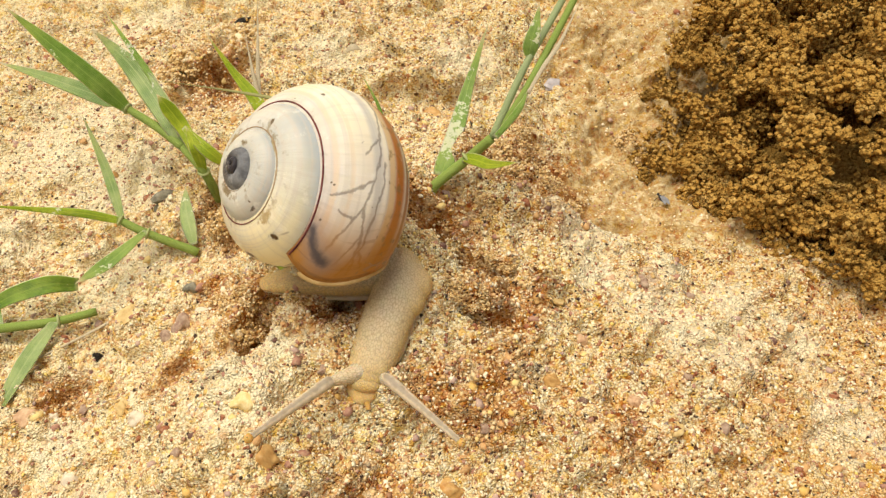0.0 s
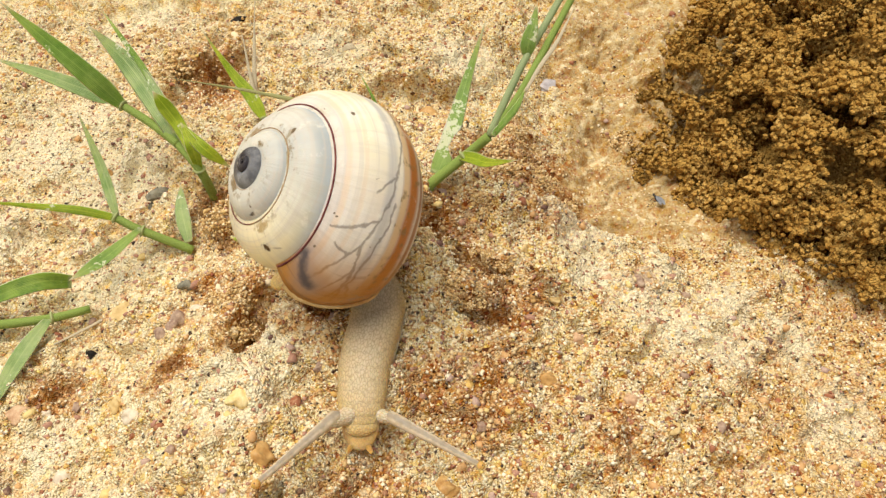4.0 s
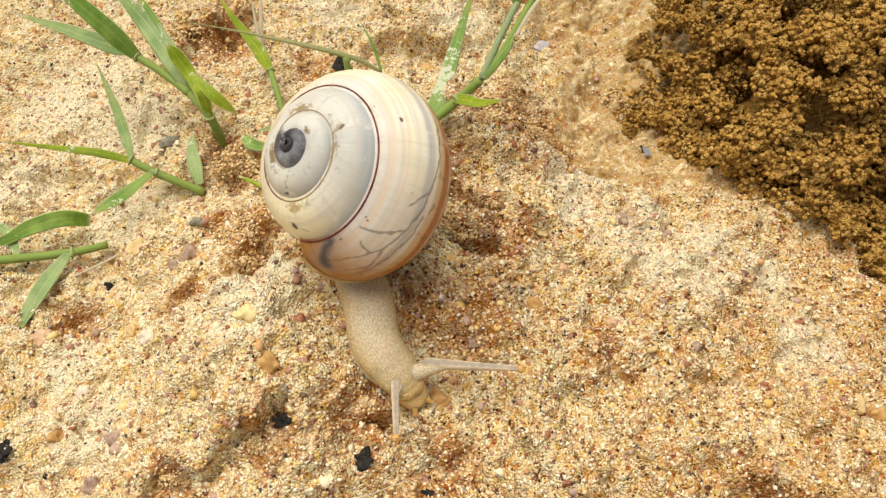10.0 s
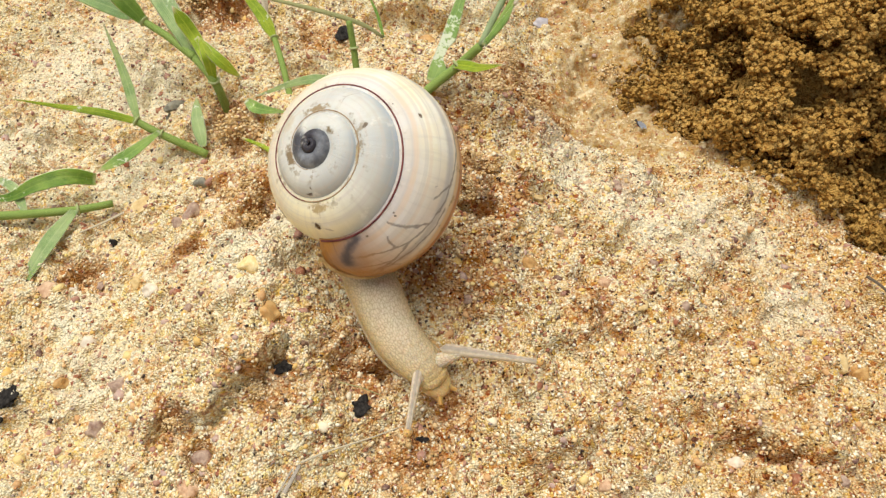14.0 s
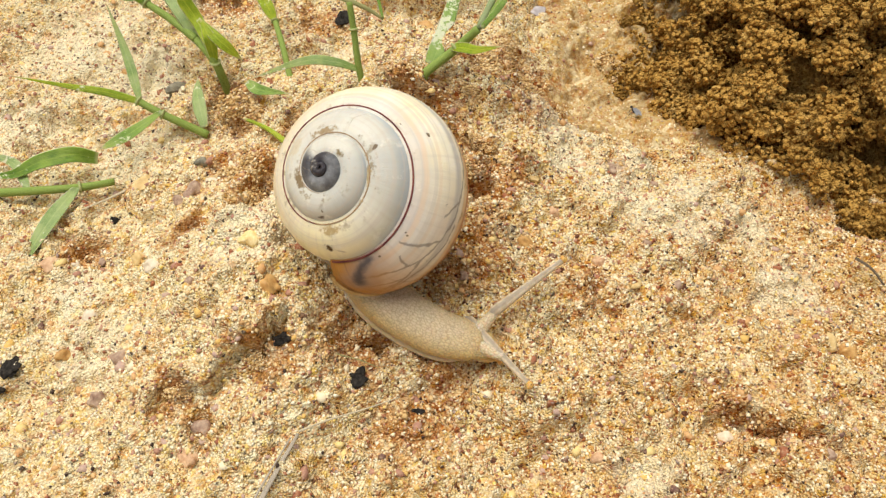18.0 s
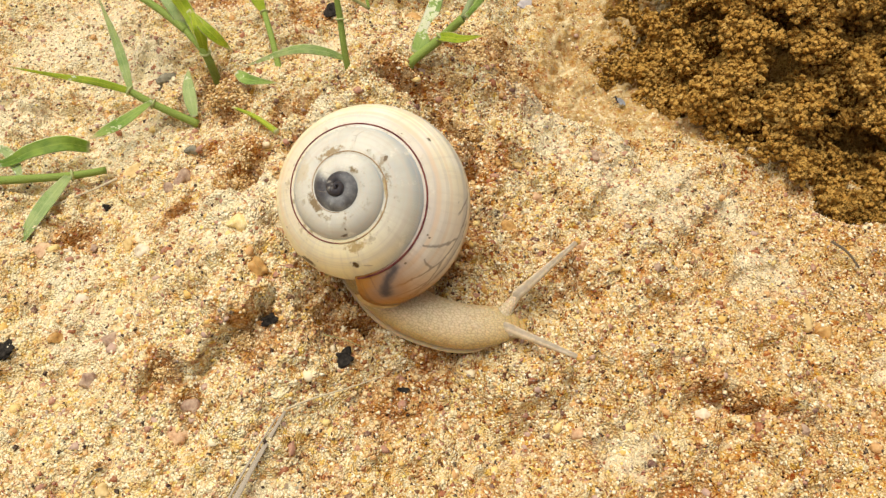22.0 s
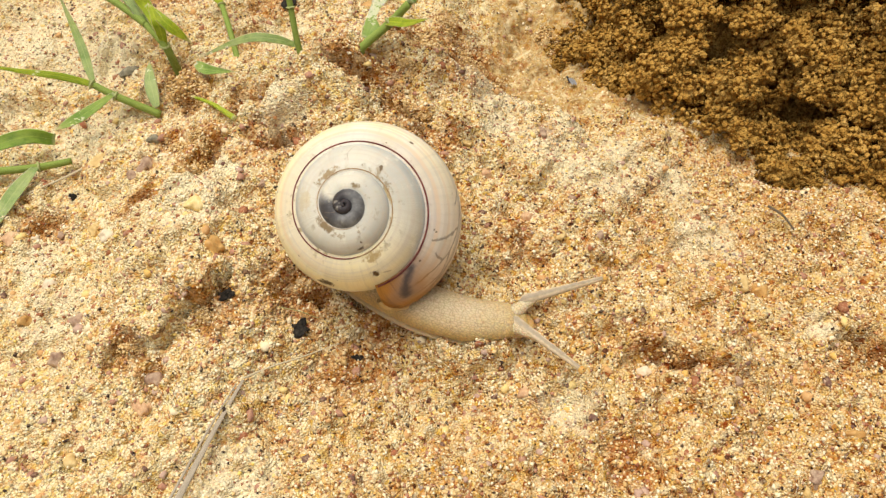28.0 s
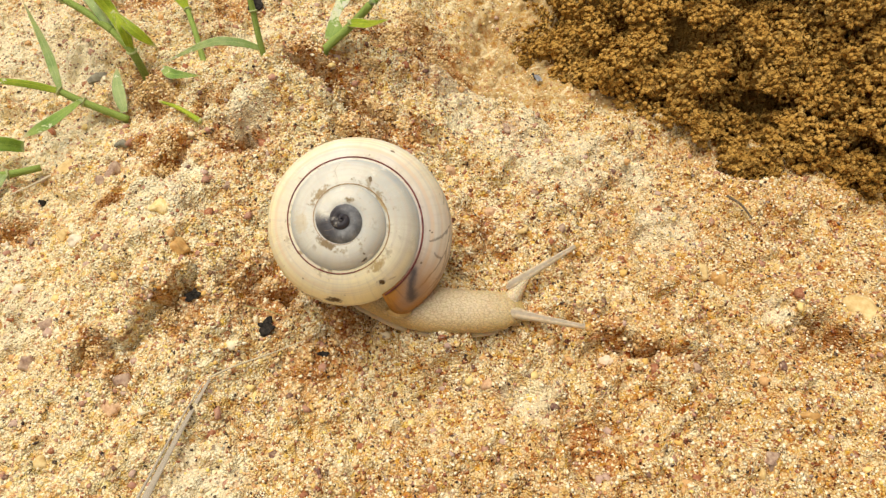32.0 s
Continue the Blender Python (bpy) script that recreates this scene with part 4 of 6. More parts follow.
def sandstone_clod(x, y, size, seed):
    rs = np.random.RandomState(seed)
    vs, fs, count = [], [], 0
    for q in range(4):
        v, f = clump(300 + seed * 7 + q, 170, 1, 2.1, 0.66, True)
        d = rs.uniform(-0.55, 0.55, 2) * size
        k = size * rs.uniform(0.4, 0.7) / 2.5
        z = float(rough_terrain(np.array([x + d[0]]), np.array([y + d[1]]))[0])
        vs.append(v * (k, k, k * 0.75) + (d[0], d[1], z - 0.15 * size))
        fs.append(f + count)
        count += len(v)
    z = float(rough_terrain(np.array([x]), np.array([y]))[0])
    ob = new("sandstone_clod", soup("sandstone_clod", (np.concatenate(vs) - (0, 0, z)) * MM, np.concatenate(fs), CLOD))
    ob.location = (x * MM, y * MM, z * MM)
    return tagged(ob, "crumbly ochre-brown clod of granules stuck in a rock hollow", "clod", group="clods")


for k, (x, y, s) in enumerate([(-30.4, 61, 3), (-27.8, 60.5, 3.4), (-26, 47, 2.6), (-29, 49, 2.2), (-24.5, 43.5, 2.4), (12, 77, 4.2), (8.5, 72, 3.2), (15.5, 74.5, 3), (1.4, 52, 2.4), (4, 50.5, 2.2),
                               (0.7, 46.7, 2), (31, 87, 2.6), (32.7, 84, 2.6), (9, 77.5, 3), (7, 69.5, 2.4), (13.3, 81, 3), (7.2, 52.3, 2.4), (-43, 99.5, 4.2), (-46, 97.5, 3.4), (-34, 104, 4),
                               (-33, 113, 3.4), (-52, 109, 4), (4.2, 45.3, 2), (11, 66.5, 2), (-27.8, 14, 1.5), (-19, 17.2, 1.6), (9.4, 74.6, 3.2), (13.2, 74.6, 3.4), (16.6, 73.4, 3), (20, 72.4, 2.6), (5.3, 61.1, 2.4), (3.8, 67.5, 2.6)]):
    sandstone_clod(x, y, s, 400 + k)


# ---- pebbles ----
def pebble(name, x, y, size, mat, label, seed, category="pebble", group="pebbles on the rock", rugged=0.12, sink=0.68, turn=0.0):
    rs = np.random.RandomState(seed)
    v, f = ico(3)
    k = 1 + 0 * v[:, 0]
    for s in range(3):
        d = rs.randn(3)
        k = k + rugged * np.sin(v @ d * (1.5 + s) + rs.rand() * 6)
    v = v.copy()
    for s in range(9):
        d = rs.randn(3)
        d /= np.linalg.norm(d)
        over = np.clip(v @ d - rs.uniform(0.62, 0.85), 0, 1)
        v -= over[:, None] * d * 0.9
    if rugged > 0.2:
        k = k + 0.05 * rs.randn(len(v))
    v = v * k[:, None] * np.array(size) / 2
    a = np.linspace(0, 6.28, 9)
    z = float(np.mean(rough_terrain(x + 0.45 * size[0] * np.cos(a), y + 0.45 * size[0] * np.sin(a)))) + size[2] * (0.5 - sink) + 0.1
    ob = new(name, soup(name, v * MM, f, mat, rugged <= 0.2))
    ob.location, ob.rotation_euler = (x * MM, y * MM, z * MM), (0, 0, radians(turn))
    return tagged(ob, label, category, group=group)


ORANGE = stone_mat("orange_quartz", (0.42, 0.21, 0.06), (0.70, 0.45, 0.17), 0.35, 0.5)
YELLOW = stone_mat("yellow_quartz", (0.56, 0.37, 0.13), (0.80, 0.62, 0.31), 0.4, 0.45)
LEMON = stone_mat("lemon_quartz", (0.70, 0.50, 0.18), (0.90, 0.74, 0.40), 0.4, 0.45, 1400)
MAUVE = stone_mat("mauve_stone", (0.27, 0.165, 0.115), (0.54, 0.40, 0.28), 0.6, 0.4, 1200)
GREY = stone_mat("grey_stone", (0.14, 0.13, 0.095), (0.36, 0.33, 0.24), 0.9, 0.15, 1100)
BLACK = stone_mat("charcoal", (0.010, 0.009, 0.008), (0.05, 0.043, 0.036), 0.75, 0.15, 2600)
WHITE = stone_mat("milky_quartz", (0.66, 0.54, 0.38), (0.88, 0.78, 0.60), 0.4, 0.5)
PINK = stone_mat("pink_stone", (0.46, 0.26, 0.14), (0.72, 0.50, 0.30), 0.6, 0.4, 1200)

pebble("pebble", -18.4, 25.2, (3.2, 2.9, 2.4), ORANGE, "rounded translucent orange quartz pebble set in the rock", 1)
pebble("pebble", -21.1, 30.9, (2.9, 2.4, 1.6), LEMON, "pale yellow quartz pebble set in white crust", 2, rugged=0.1, sink=0.82)
pebble("pebble", -33.2, 45.6, (3.2, 2.4, 2.0), MAUVE, "dull mauve-brown pebble beside the grass", 3, turn=40)
pebble("pebble", -35.0, 44.0, (2.2, 1.8, 1.6), MAUVE, "small dull mauve pebble beside a larger one", 4)
pebble("pebble", -41.2, 68.3, (3.2, 3.0, 2.4), GREY, "angular dark grey stone chip lying by grass", 5, rugged=0.25, turn=35)
pebble("pebble", -45.0, 42.9, (1.8, 1.3, 1.2), BLACK, "tiny black stone on pale sand", 6)
pebble("pebble", 51.2, 24.4, (3.6, 2.5, 2.2), YELLOW, "lumpy yellow-brown quartz pebble", 7, rugged=0.18)
pebble("pebble", 53.6, 23.6, (2.4, 2.0, 2.0), ORANGE, "small brown pebble touching a yellow one", 8)
pebble("pebble", 70.3, 16.6, (4.8, 3.4, 2.6), YELLOW, "large tan quartz pebble half buried in sand", 9, turn=-30, sink=0.7)
pebble("pebble", -24.9, 10.5, (2.8, 2.4, 2.0), MAUVE, "round dark mauve pebble in a pit", 10)
pebble("pebble", -50.5, 33.5, (3.4, 2.6, 1.6), PINK, "pink-brown pebble set in sand", 11)
pebble("pebble", -37.3, 20.0, (3.0, 2.4, 1.6), MAUVE, "flat mauve pebble set in the crust", 12)
pebble("pebble", -36.0, 33.0, (2.8, 2.2, 1.6), WHITE, "milky white quartz pebble on sand", 13)
pebble("pebble", 0.8, 23.6, (2.8, 2.4, 2.0), ORANGE, "orange-brown pebble in the sand", 14)
pebble("pebble", 12.5, 36.3, (2.4, 2.2, 1.8), ORANGE, "small round orange quartz pebble", 15)
pebble("pebble", 17.0, 42.4, (1.8, 1.7, 1.5), PINK, "small round reddish pebble", 16)
# scrap of dry leaf, built as a flat stone
pebble("pebble", -40.8, 48.0, (4.5, 2.0, 1.2), YELLOW, "thin buff scrap of dry leaf lying on sand", 17, rugged=0.22, turn=50)
for k, (x, y, s, mt, lb) in enumerate([(-2.0, 85.5, 3.2, ORANGE, "orange grit pebble behind the shell"), (-10.5, 86.0, 2.6, PINK, "reddish pebble on the far rock"),
                                       (4.8, 30.2, 2.0, MAUVE, "dark reddish grain on the rock"), (-52, 75, 2.4, ORANGE, "rusty pebble on far sand"), (-31, 47.5, 2.2, WHITE, "clear glassy quartz pebble"),
                                       (33, 51, 1.6, MAUVE, "small dark red grain"), (36, 12, 2.0, WHITE, "white quartz grain on sand"), (20, 8.5, 1.8, PINK, "reddish grain on sand"), (-43, 26, 2.2, WHITE, "white grain in the crust")]):
    pebble("pebble", x, y, (s, s * 0.85, s * 0.75), mt, lb, 30 + k)
for k, (x, y, s, w, lb) in enumerate([(-7.5, 16.1, 2.8, 25, "flake of black charcoal on pale sand"), (-50.3, 18.4, 2.6, 60, "larger lump of black charcoal by the crust"),
                                      (-52.0, 16.0, 2.2, 10, "small piece of charcoal beside a larger lump"), (-0.3, 13.1, 1.3, -20, "thin dark crumb on the sand"),
                                      # first piece here is added to blacken the shaded crack
                                      (-15.9, 19.6, 2.6, 45, "black charred crumb wedged in a crack"), (-15.8, 84.5, 3.4, 80, "black seed husk by a grass stem"),
                                      (-37.0, 112.0, 3.2, 20, "dark shell fragment at the far edge")]):
    pebble("charcoal", x, y, (s, s * 0.7, s * 0.3), BLACK, lb, 50 + k, "charcoal", "dark crumbs", rugged=0.22, sink=0.1, turn=w)
STREWN = [(-33.3, 51.3, 2.7, GREY, "olive-grey angular quartz chip"), (-47.4, 33.8, 2.6, WHITE, "milky white quartz pebble on sand"), (-44.2, 35.3, 1.9, MAUVE, "small mauve pebble"),
          (-38.7, 34.7, 2.6, YELLOW, "yellowish quartz pebble"), (-27.9, 26.0, 1.9, MAUVE, "small mauve pebble"), (-13.2, 35.3, 1.7, MAUVE, "dark red-brown grain"), (13.1, 62.1, 2.2, MAUVE, "mauve stone on the pale ridge"),
          (26.5, 52.1, 2.8, MAUVE, "dark brown lump of grit"), (26.2, 30.4, 2.5, YELLOW, "yellow quartz pebble"), (32.0, 30.3, 2.2, MAUVE, "dark mauve pebble"), (22.3, 34.1, 2.0, PINK, "pinkish pebble"),
          (28.9, 37.1, 1.6, MAUVE, "dark mauve grain"), (22.3, 52.2, 2.2, PINK, "pink pebble in the crust"), (10.8, 54.4, 2.0, YELLOW, "yellow quartz pebble"), (11.8, 47.1, 2.0, ORANGE, "orange quartz pebble"),
          (14.5, 47.2, 1.8, YELLOW, "yellow quartz pebble"), (52.0, -3.1, 2.6, MAUVE, "mauve pebble on brown sand"), (50.2, -4.6, 2.0, YELLOW, "yellow quartz pebble"), (46.2, 9.0, 2.0, MAUVE, "dark mauve pebble in a red crevice"),
          (58.5, 2.2, 2.2, ORANGE, "orange quartz pebble"), (-45.0, 20.4, 2.6, ORANGE, "orange-brown pebble in pale crust"), (-38.5, 14.4, 3.0, MAUVE, "mauve pebble in pale crust"), (-25.9, 7.0, 3.0, PINK, "pinkish pebble set in sand"),
          (-33.2, 0.7, 2.4, YELLOW, "tan pebble set in sand")]
for k, (x, y, s, mt, lb) in enumerate(STREWN):
    pebble("pebble", x, y, (s * 0.85, s * 0.66, s * 0.6), mt, lb + (" half set in the rock" if len(lb.split()) < 4 else ""), 80 + k, rugged=0.19, sink=0.68, turn=k * 47)
pebble("stone_chip", 19.8, 100.5, (4.0, 3.0, 1.0), stone_mat("slate_chip", (0.36, 0.33, 0.34), (0.54, 0.50, 0.49), 0.85, 0.25), "pale lilac-grey stone chip in the hollow", 70, "chip", "", 0.1, 0.1, 40)

# ---- grass ----
a = plant("grass_sprig", (-32.6, 67.4, -4.6), "leafy green grass sprig with broad blades, rooted in a crack")
sweep("stem", [(-32.6, 67.4, -5.6), (-33.6, 68.2, 0.0), (-36.7, 71.4, 1.5)], even(1.39, 1.23), 1.0, STALK, a)
sweep("stem", [(-36.7, 71.4, 1.5), (-40.8, 74.2, 2.8), (-44.7, 76.3, 4.0)], even(1.31, 1.07), 1.0, STALK, a)
joint((-33.6, 68.2, 0.0), 1.0, a, (0, 0, 1))
joint((-44.7, 76.3, 4.0), 1.0, a, unit((-40.8, 74.2, 2.8), (-44.7, 76.3, 4)))
sweep("blade", [(-44.7, 76.3, 4.0), (-47.9, 77.1, 9.0), (-53.0, 79.4, 14.0), (-57.5, 81.5, 18.0)], blade_width(3.0, 0.25, 0.5), 0.08, GREEN, a, fold=0.18)
sweep("blade", [(-46.2, 77.2, 4.2), (-49.0, 78.6, 4.0), (-56.5, 81.2, 5.0), (-66.4, 85.1, 5.0)], blade_width(2.58, 0.35, 0.5), 0.08, BLUEGREEN, a, fold=0.2)
sweep("blade", [(-36.7, 71.4, 1.5), (-38.9, 75.0, 4.0), (-44.1, 81.4, 7.0), (-49.6, 85.3, 11.0)], blade_width(3.44, 0.5, 0.45), 0.08, BLUEGREEN, a, fold=0.18)
sweep("blade", [(-36.9, 72.2, 3.0), (-40.7, 79.1, 6.0), (-45.0, 84.5, 9.0), (-48.8, 89.2, 11.0)], blade_width(1.12, 0.3, 0.5), 0.12, GREEN, a, fold=0.2)
sweep("blade", [(-33.9, 69.0, 2.2), (-36.4, 73.1, 4.0), (-39.2, 75.3, 8.0)], blade_width(2.32, 0.75, 0.6), 0.1, BRIGHT, a, fold=0.25)
sweep("blade", [(-33.6, 68.2, 0.2), (-33.7, 69.0, 4.0), (-35.4, 71.9, 5.4)], blade_width(2.0, 0.45, 0.6), 0.12, BRIGHT, a, fold=0.2)
sweep("blade", [(-35.7, 71.9, 5.0), (-33.6, 69.8, 4.6), (-31.6, 68.4, 3.5), (-29.0, 68.0, 0.5)], blade_width(1.9, 0.65, 0.4), 0.1, BRIGHT, a, fold=0.2)

b = plant("grass_sprig", (-34.6, 58.3, -4.4), "low creeping grass shoot with a long narrow blade")
sweep("stem", [(-34.0, 58.0, -5.2), (-40.2, 59.0, -2.0), (-43.6, 60.1, -0.5)], even(1.23, 1.07), 1.0, STALK, b)
joint((-40.2, 59.0, -2.0), 0.95, b, unit((-34.6, 58.3, -4.4), (-40.2, 59, -2)))
joint((-43.6, 60.1, -0.5), 0.95, b, unit((-40.2, 59, -2), (-43.6, 60.1, -0.5)))
sweep("blade", [(-43.6, 60.1, -0.5), (-48.0, 60.0, 1.3), (-53.0, 59.4, 3.0), (-59.3, 57.3, 7.0)], blade_width(1.29, 0.25, 0.8), 0.35, BRIGHT, b, fold=0.2)
sweep("blade", [(-43.4, 60.3, -0.4), (-45.6, 66.0, 3.0), (-48.7, 72.0, 8.0)], blade_width(1.63, 0.3, 0.5), 0.1, BLUEGREEN, b, fold=0.25)
sweep("blade", [(-40.2, 59.0, -1.4), (-43.5, 53.6, -0.5), (-46.8, 49.7, 0.3)], blade_width(1.89, 0.55, 0.35), 0.08, SPOTTED, b, fold=0.2)
sweep("blade", [(-34.5, 58.8, -4.4), (-35.9, 63.2, -3.0), (-36.8, 67.7, -2.6)], blade_width(2.24, 0.35, 0.5), 0.09, BLUEGREEN, b, fold=0.2)

c = plant("grass_sprig", (-46.1, 49.0, -6.2), "cut creeping grass runner lying on the sand")
sweep("stem", [(-46.1, 49.0, -5.7), (-50.3, 47.1, -4.8), (-57.1, 45.7, -4.2), (-65.6, 44.9, -4.4), (-80, 44, -6)], even(1.07, 1.39), 1.0, STALK, c)
joint((-50.3, 47.1, -4.8), 1.0, c, unit((-46.1, 49, -5.9), (-50.3, 47.1, -4.5)))
sweep("blade", [(-50.3, 47.1, -4.4), (-52.7, 40.7, -4.5), (-55.5, 31.8, -5.6)], blade_width(2.41, 0.45, 0.4), 0.08, BLUEGREEN, c, fold=0.2)
sweep("blade", [(-49.6, 53.0, -5.4), (-52.0, 51.5, -3.0), (-56.0, 49.6, -2.6), (-60.0, 48.0, -3.6), (-66.8, 49.3, -5.0)], blade_width(2.58, 0.3, 0.7), 0.12, DARKLEAF, c, fold=0.45)
sweep("blade", [(-57, 46, -4.0), (-60, 50, -3.4), (-66, 52.0, -3.5)], blade_width(1.72, 0.3, 0.5), 0.1, BLUEGREEN, c, fold=0.2)

d = plant("grass_sprig", (-22.1, 66.7, -1.2), "thin upright grass sprig with dry pale tips")
sweep("stem", [(-22.1, 66.7, -2.0), (-23.6, 71.6, 0.0), (-25.4, 76.7, 1.0)], even(0.98, 0.90), 1.0, STALK, d)
joint((-25.4, 76.7, 1.0), 0.8, d, unit((-23.6, 71.6, 0), (-25.4, 76.7, 1)))
sweep("blade", [(-25.4, 76.7, 1.0), (-27.4, 79.5, 3.0), (-30.2, 82.3, 5.0), (-34.2, 86.5, 9.0)], blade_width(2.15, 0.22, 0.4), 0.1, BRIGHT, d, fold=0.2)
sweep("blade", [(-26.0, 78.0, 1.6), (-26.9, 80.4, 3.0), (-26.6, 91.0, 12.0)], blade_width(1.0, 0.3, 0.8), 0.4, DRY, d)
sweep("blade", [(-26.2, 78.6, 1.8), (-27.2, 81.0, 4.0), (-28.7, 87.3, 9.0)], blade_width(0.69, 0.3, 0.8), 0.4, DRY, d)

f = plant("grass_sprig", (-9.3, 57.4, 6.1), "upright grass sprig with a long thin straw")
sweep("stem", [(-9.2, 57.2, 4.6), (-10.2, 58.8, 8.5), (-10.9, 61.8, 13.0), (-11.4, 63.6, 16.0)], even(0.98, 0.82), 1.0, STALK, f)
joint((-10.9, 61.8, 13.0), 0.75, f, unit((-10.2, 58.8, 8.5), (-10.9, 61.8, 13)))
sweep("blade", [(-7.1, 64.6, 12.5), (-8.1, 67.2, 14.5), (-10.1, 70.0, 17.0)], blade_width(0.5, 0.3, 0.7), 0.3, GREEN, f)
sweep("blade", [(-7.1, 64.6, 12.5), (-10.0, 64.8, 14.5), (-14.9, 64.7, 16.5), (-23.2, 65.1, 18.5), (-31.5, 63.6, 22.0)], blade_width(0.72, 0.35, 0.6), 0.5, OLIVE, f)
sweep("blade", [(-10.2, 58.8, 8.5), (-13.5, 58.6, 10.0), (-17.8, 58.5, 10.0), (-26.5, 59.6, 5.0)], blade_width(1.46, 0.5, 0.5), 0.12, BLUEGREEN, f, fold=0.2)

g = plant("grass_sprig", (-0.9, 60.8, 6.8), "tall grass tuft with insect-bitten spotted blades")
sweep("stem", [(-1.5, 60.4, 5.4), (-0.9, 60.8, 6.6), (3.0, 62.9, 9.0), (6.0, 63.8, 12.0)], even(1.39, 1.23), 1.0, STALK, g)
joint((3.0, 62.9, 9.2), 1.05, g, unit((-0.9, 60.8, 6.6), (3, 62.9, 9)))
sweep("stem", [(6.1, 64.1, 11.8), (8.4, 68.3, 14.6), (10.7, 72.3, 17.2), (14.8, 79.0, 20.2), (16.4, 82.0, 22.0)], even(0.95, 0.85), 0.9, SHEATH, g)
sweep("stem", [(6.5, 64.6, 11.6), (9.3, 67.5, 14.3), (12.0, 71.5, 16.9), (16.3, 79.2, 20.0), (18.0, 82.1, 22.0)], even(1.0, 0.85), 0.9, STALK, g)
sweep("blade", [(6.5, 63.6, 12.4), (8.6, 65.3, 14.2), (9.7, 66.6, 15.2), (10.5, 68.2, 16.2)], blade_width(0.95, 0.4, 0.8), 0.5, GREEN, g, fold=0.2)
sweep("blade", [(10.7, 72.5, 17.4), (10.9, 73.3, 19.0), (11.4, 74.7, 20.5), (11.9, 77.0, 22.0)], blade_width(2.1, 0.25, 0.5), 0.1, SPOTTED, g, fold=0.2)
sweep("blade", [(10.5, 68.0, 15.6), (12.4, 71.0, 17.0), (14.6, 74.0, 18.4), (17.3, 79.2, 20.4)], blade_width(0.6, 0.5, 0.7), 0.3, DRY, g)
sweep("blade", [(-0.3, 61.8, 7.0), (1.2, 65.5, 9.0), (3.4, 73.1, 12.0), (6.2, 81.3, 16.0)], blade_width(2.75, 0.15, 0.75), 0.08, SPOTTED, g, fold=0.15, n=40, nick=bitten)
sweep("blade", [(2.8, 62.9, 9.4), (4.2, 61.4, 10.6), (5.9, 59.6, 12.0), (9.4, 58.4, 14.0)], blade_width(1.72, 0.4, 0.8), 0.1, BRIGHT, g, fold=0.25)

h = plant("grass_shoot", (-20.2, 51.6, 1.8), "short green shoot tip poking out of the rock")
sweep("stem", [(-20.0, 51.3, 1.2), (-23.6, 54.0, 1.4), (-27.2, 56.2, 0.8)], even(0.98, 0.41), 1.0, BRIGHT, h)
i = plant("grass_leaf", (-24.4, 61.6, 0.0), "crumpled yellow-green grass leaf lying in a hollow")
sweep("blade", [(-28.4, 65.2, -1.0), (-26.4, 62.6, 0.2), (-24.4, 61.6, 0.8), (-20.4, 60.5, 1.6)], blade_width(1.9, 0.35, 0.4), 0.1, SPOTTED, i, fold=0.5)

GREYSTRAW = plain_stalk("weathered_straw", (0.26, 0.21, 0.15), (0.66, 0.58, 0.46))
tw = plant("dry_twig", (-16.4, 2.6, 1.4), "dry grey split grass stalk lying on sand", "twig")
sweep("stalk", [(-13.5, 9.1, 2.4), (-16.4, 2.6, 1.9), (-19.4, -5.3, 1.8), (-23, -14, 1.6)], even(0.35, 1.05), 0.5, GREYSTRAW, tw, fold=0.3)
sweep("stalk", [(-14.2, 8.6, 2.6), (-16.9, 2.7, 2.4), (-20.1, -5.2, 2.2), (-23.9, -14, 2.0)], even(0.18, 0.4), 0.7, GREYSTRAW, tw)
# pale ridge of sand running on from the twig, built as a straw
sweep("stalk", [(-13.4, 9.3, 2.5), (-10.5, 10.6, 2.6), (-6.5, 12.0, 2.6), (-2.5, 13.6, 2.6)], even(0.3, 0.12), 0.7, DRY, tw)
st = plant("straw_bit", (58.5, 35.5, -1.6), "short dark bit of straw lying on sand", "straw")
sweep("stalk", [(57.8, 37.0, -2.0), (59.0, 34.8, -1.2), (60.2, 32.6, -1.6)], even(0.45, 0.3), 0.8, plain_stalk("dark_straw", (0.08, 0.06, 0.04), (0.2, 0.15, 0.1)), st)
st = plant("straw_bit", (-42.0, 40.0, -5.0), "thin curved dry root fibre on sand", "straw")
sweep("stalk", [(-40.4, 49.7, -5.0), (-43.0, 47.8, -5.2), (-46.2, 45.6, -5.4), (-51.6, 42.0, -5.2)], even(0.5, 0.25), 0.6, DRY, st)

st = plant("straw_bit", (-7.3, 17.6, 2.4), "hair-thin dark fibre lying across the sand", "fibre")
sweep("stalk", [(-10.0, 18.2, 3.6), (-7.3, 17.7, 3.2), (-5.2, 17.1, 2.6)], even(0.13, 0.09), 0.9, OLIVE, st)
st = plant("husk", (-15.0, 98.1, -5.6), "small pale oval grass husk on the far rock", "husk")
sweep("shell_half", [(-16.2, 97.9, -5.2), (-15.0, 98.2, -4.6), (-13.6, 98.1, -5.0)], blade_width(1.2, 0.5, 0.3), 0.4, DRY, st, fold=0.4)


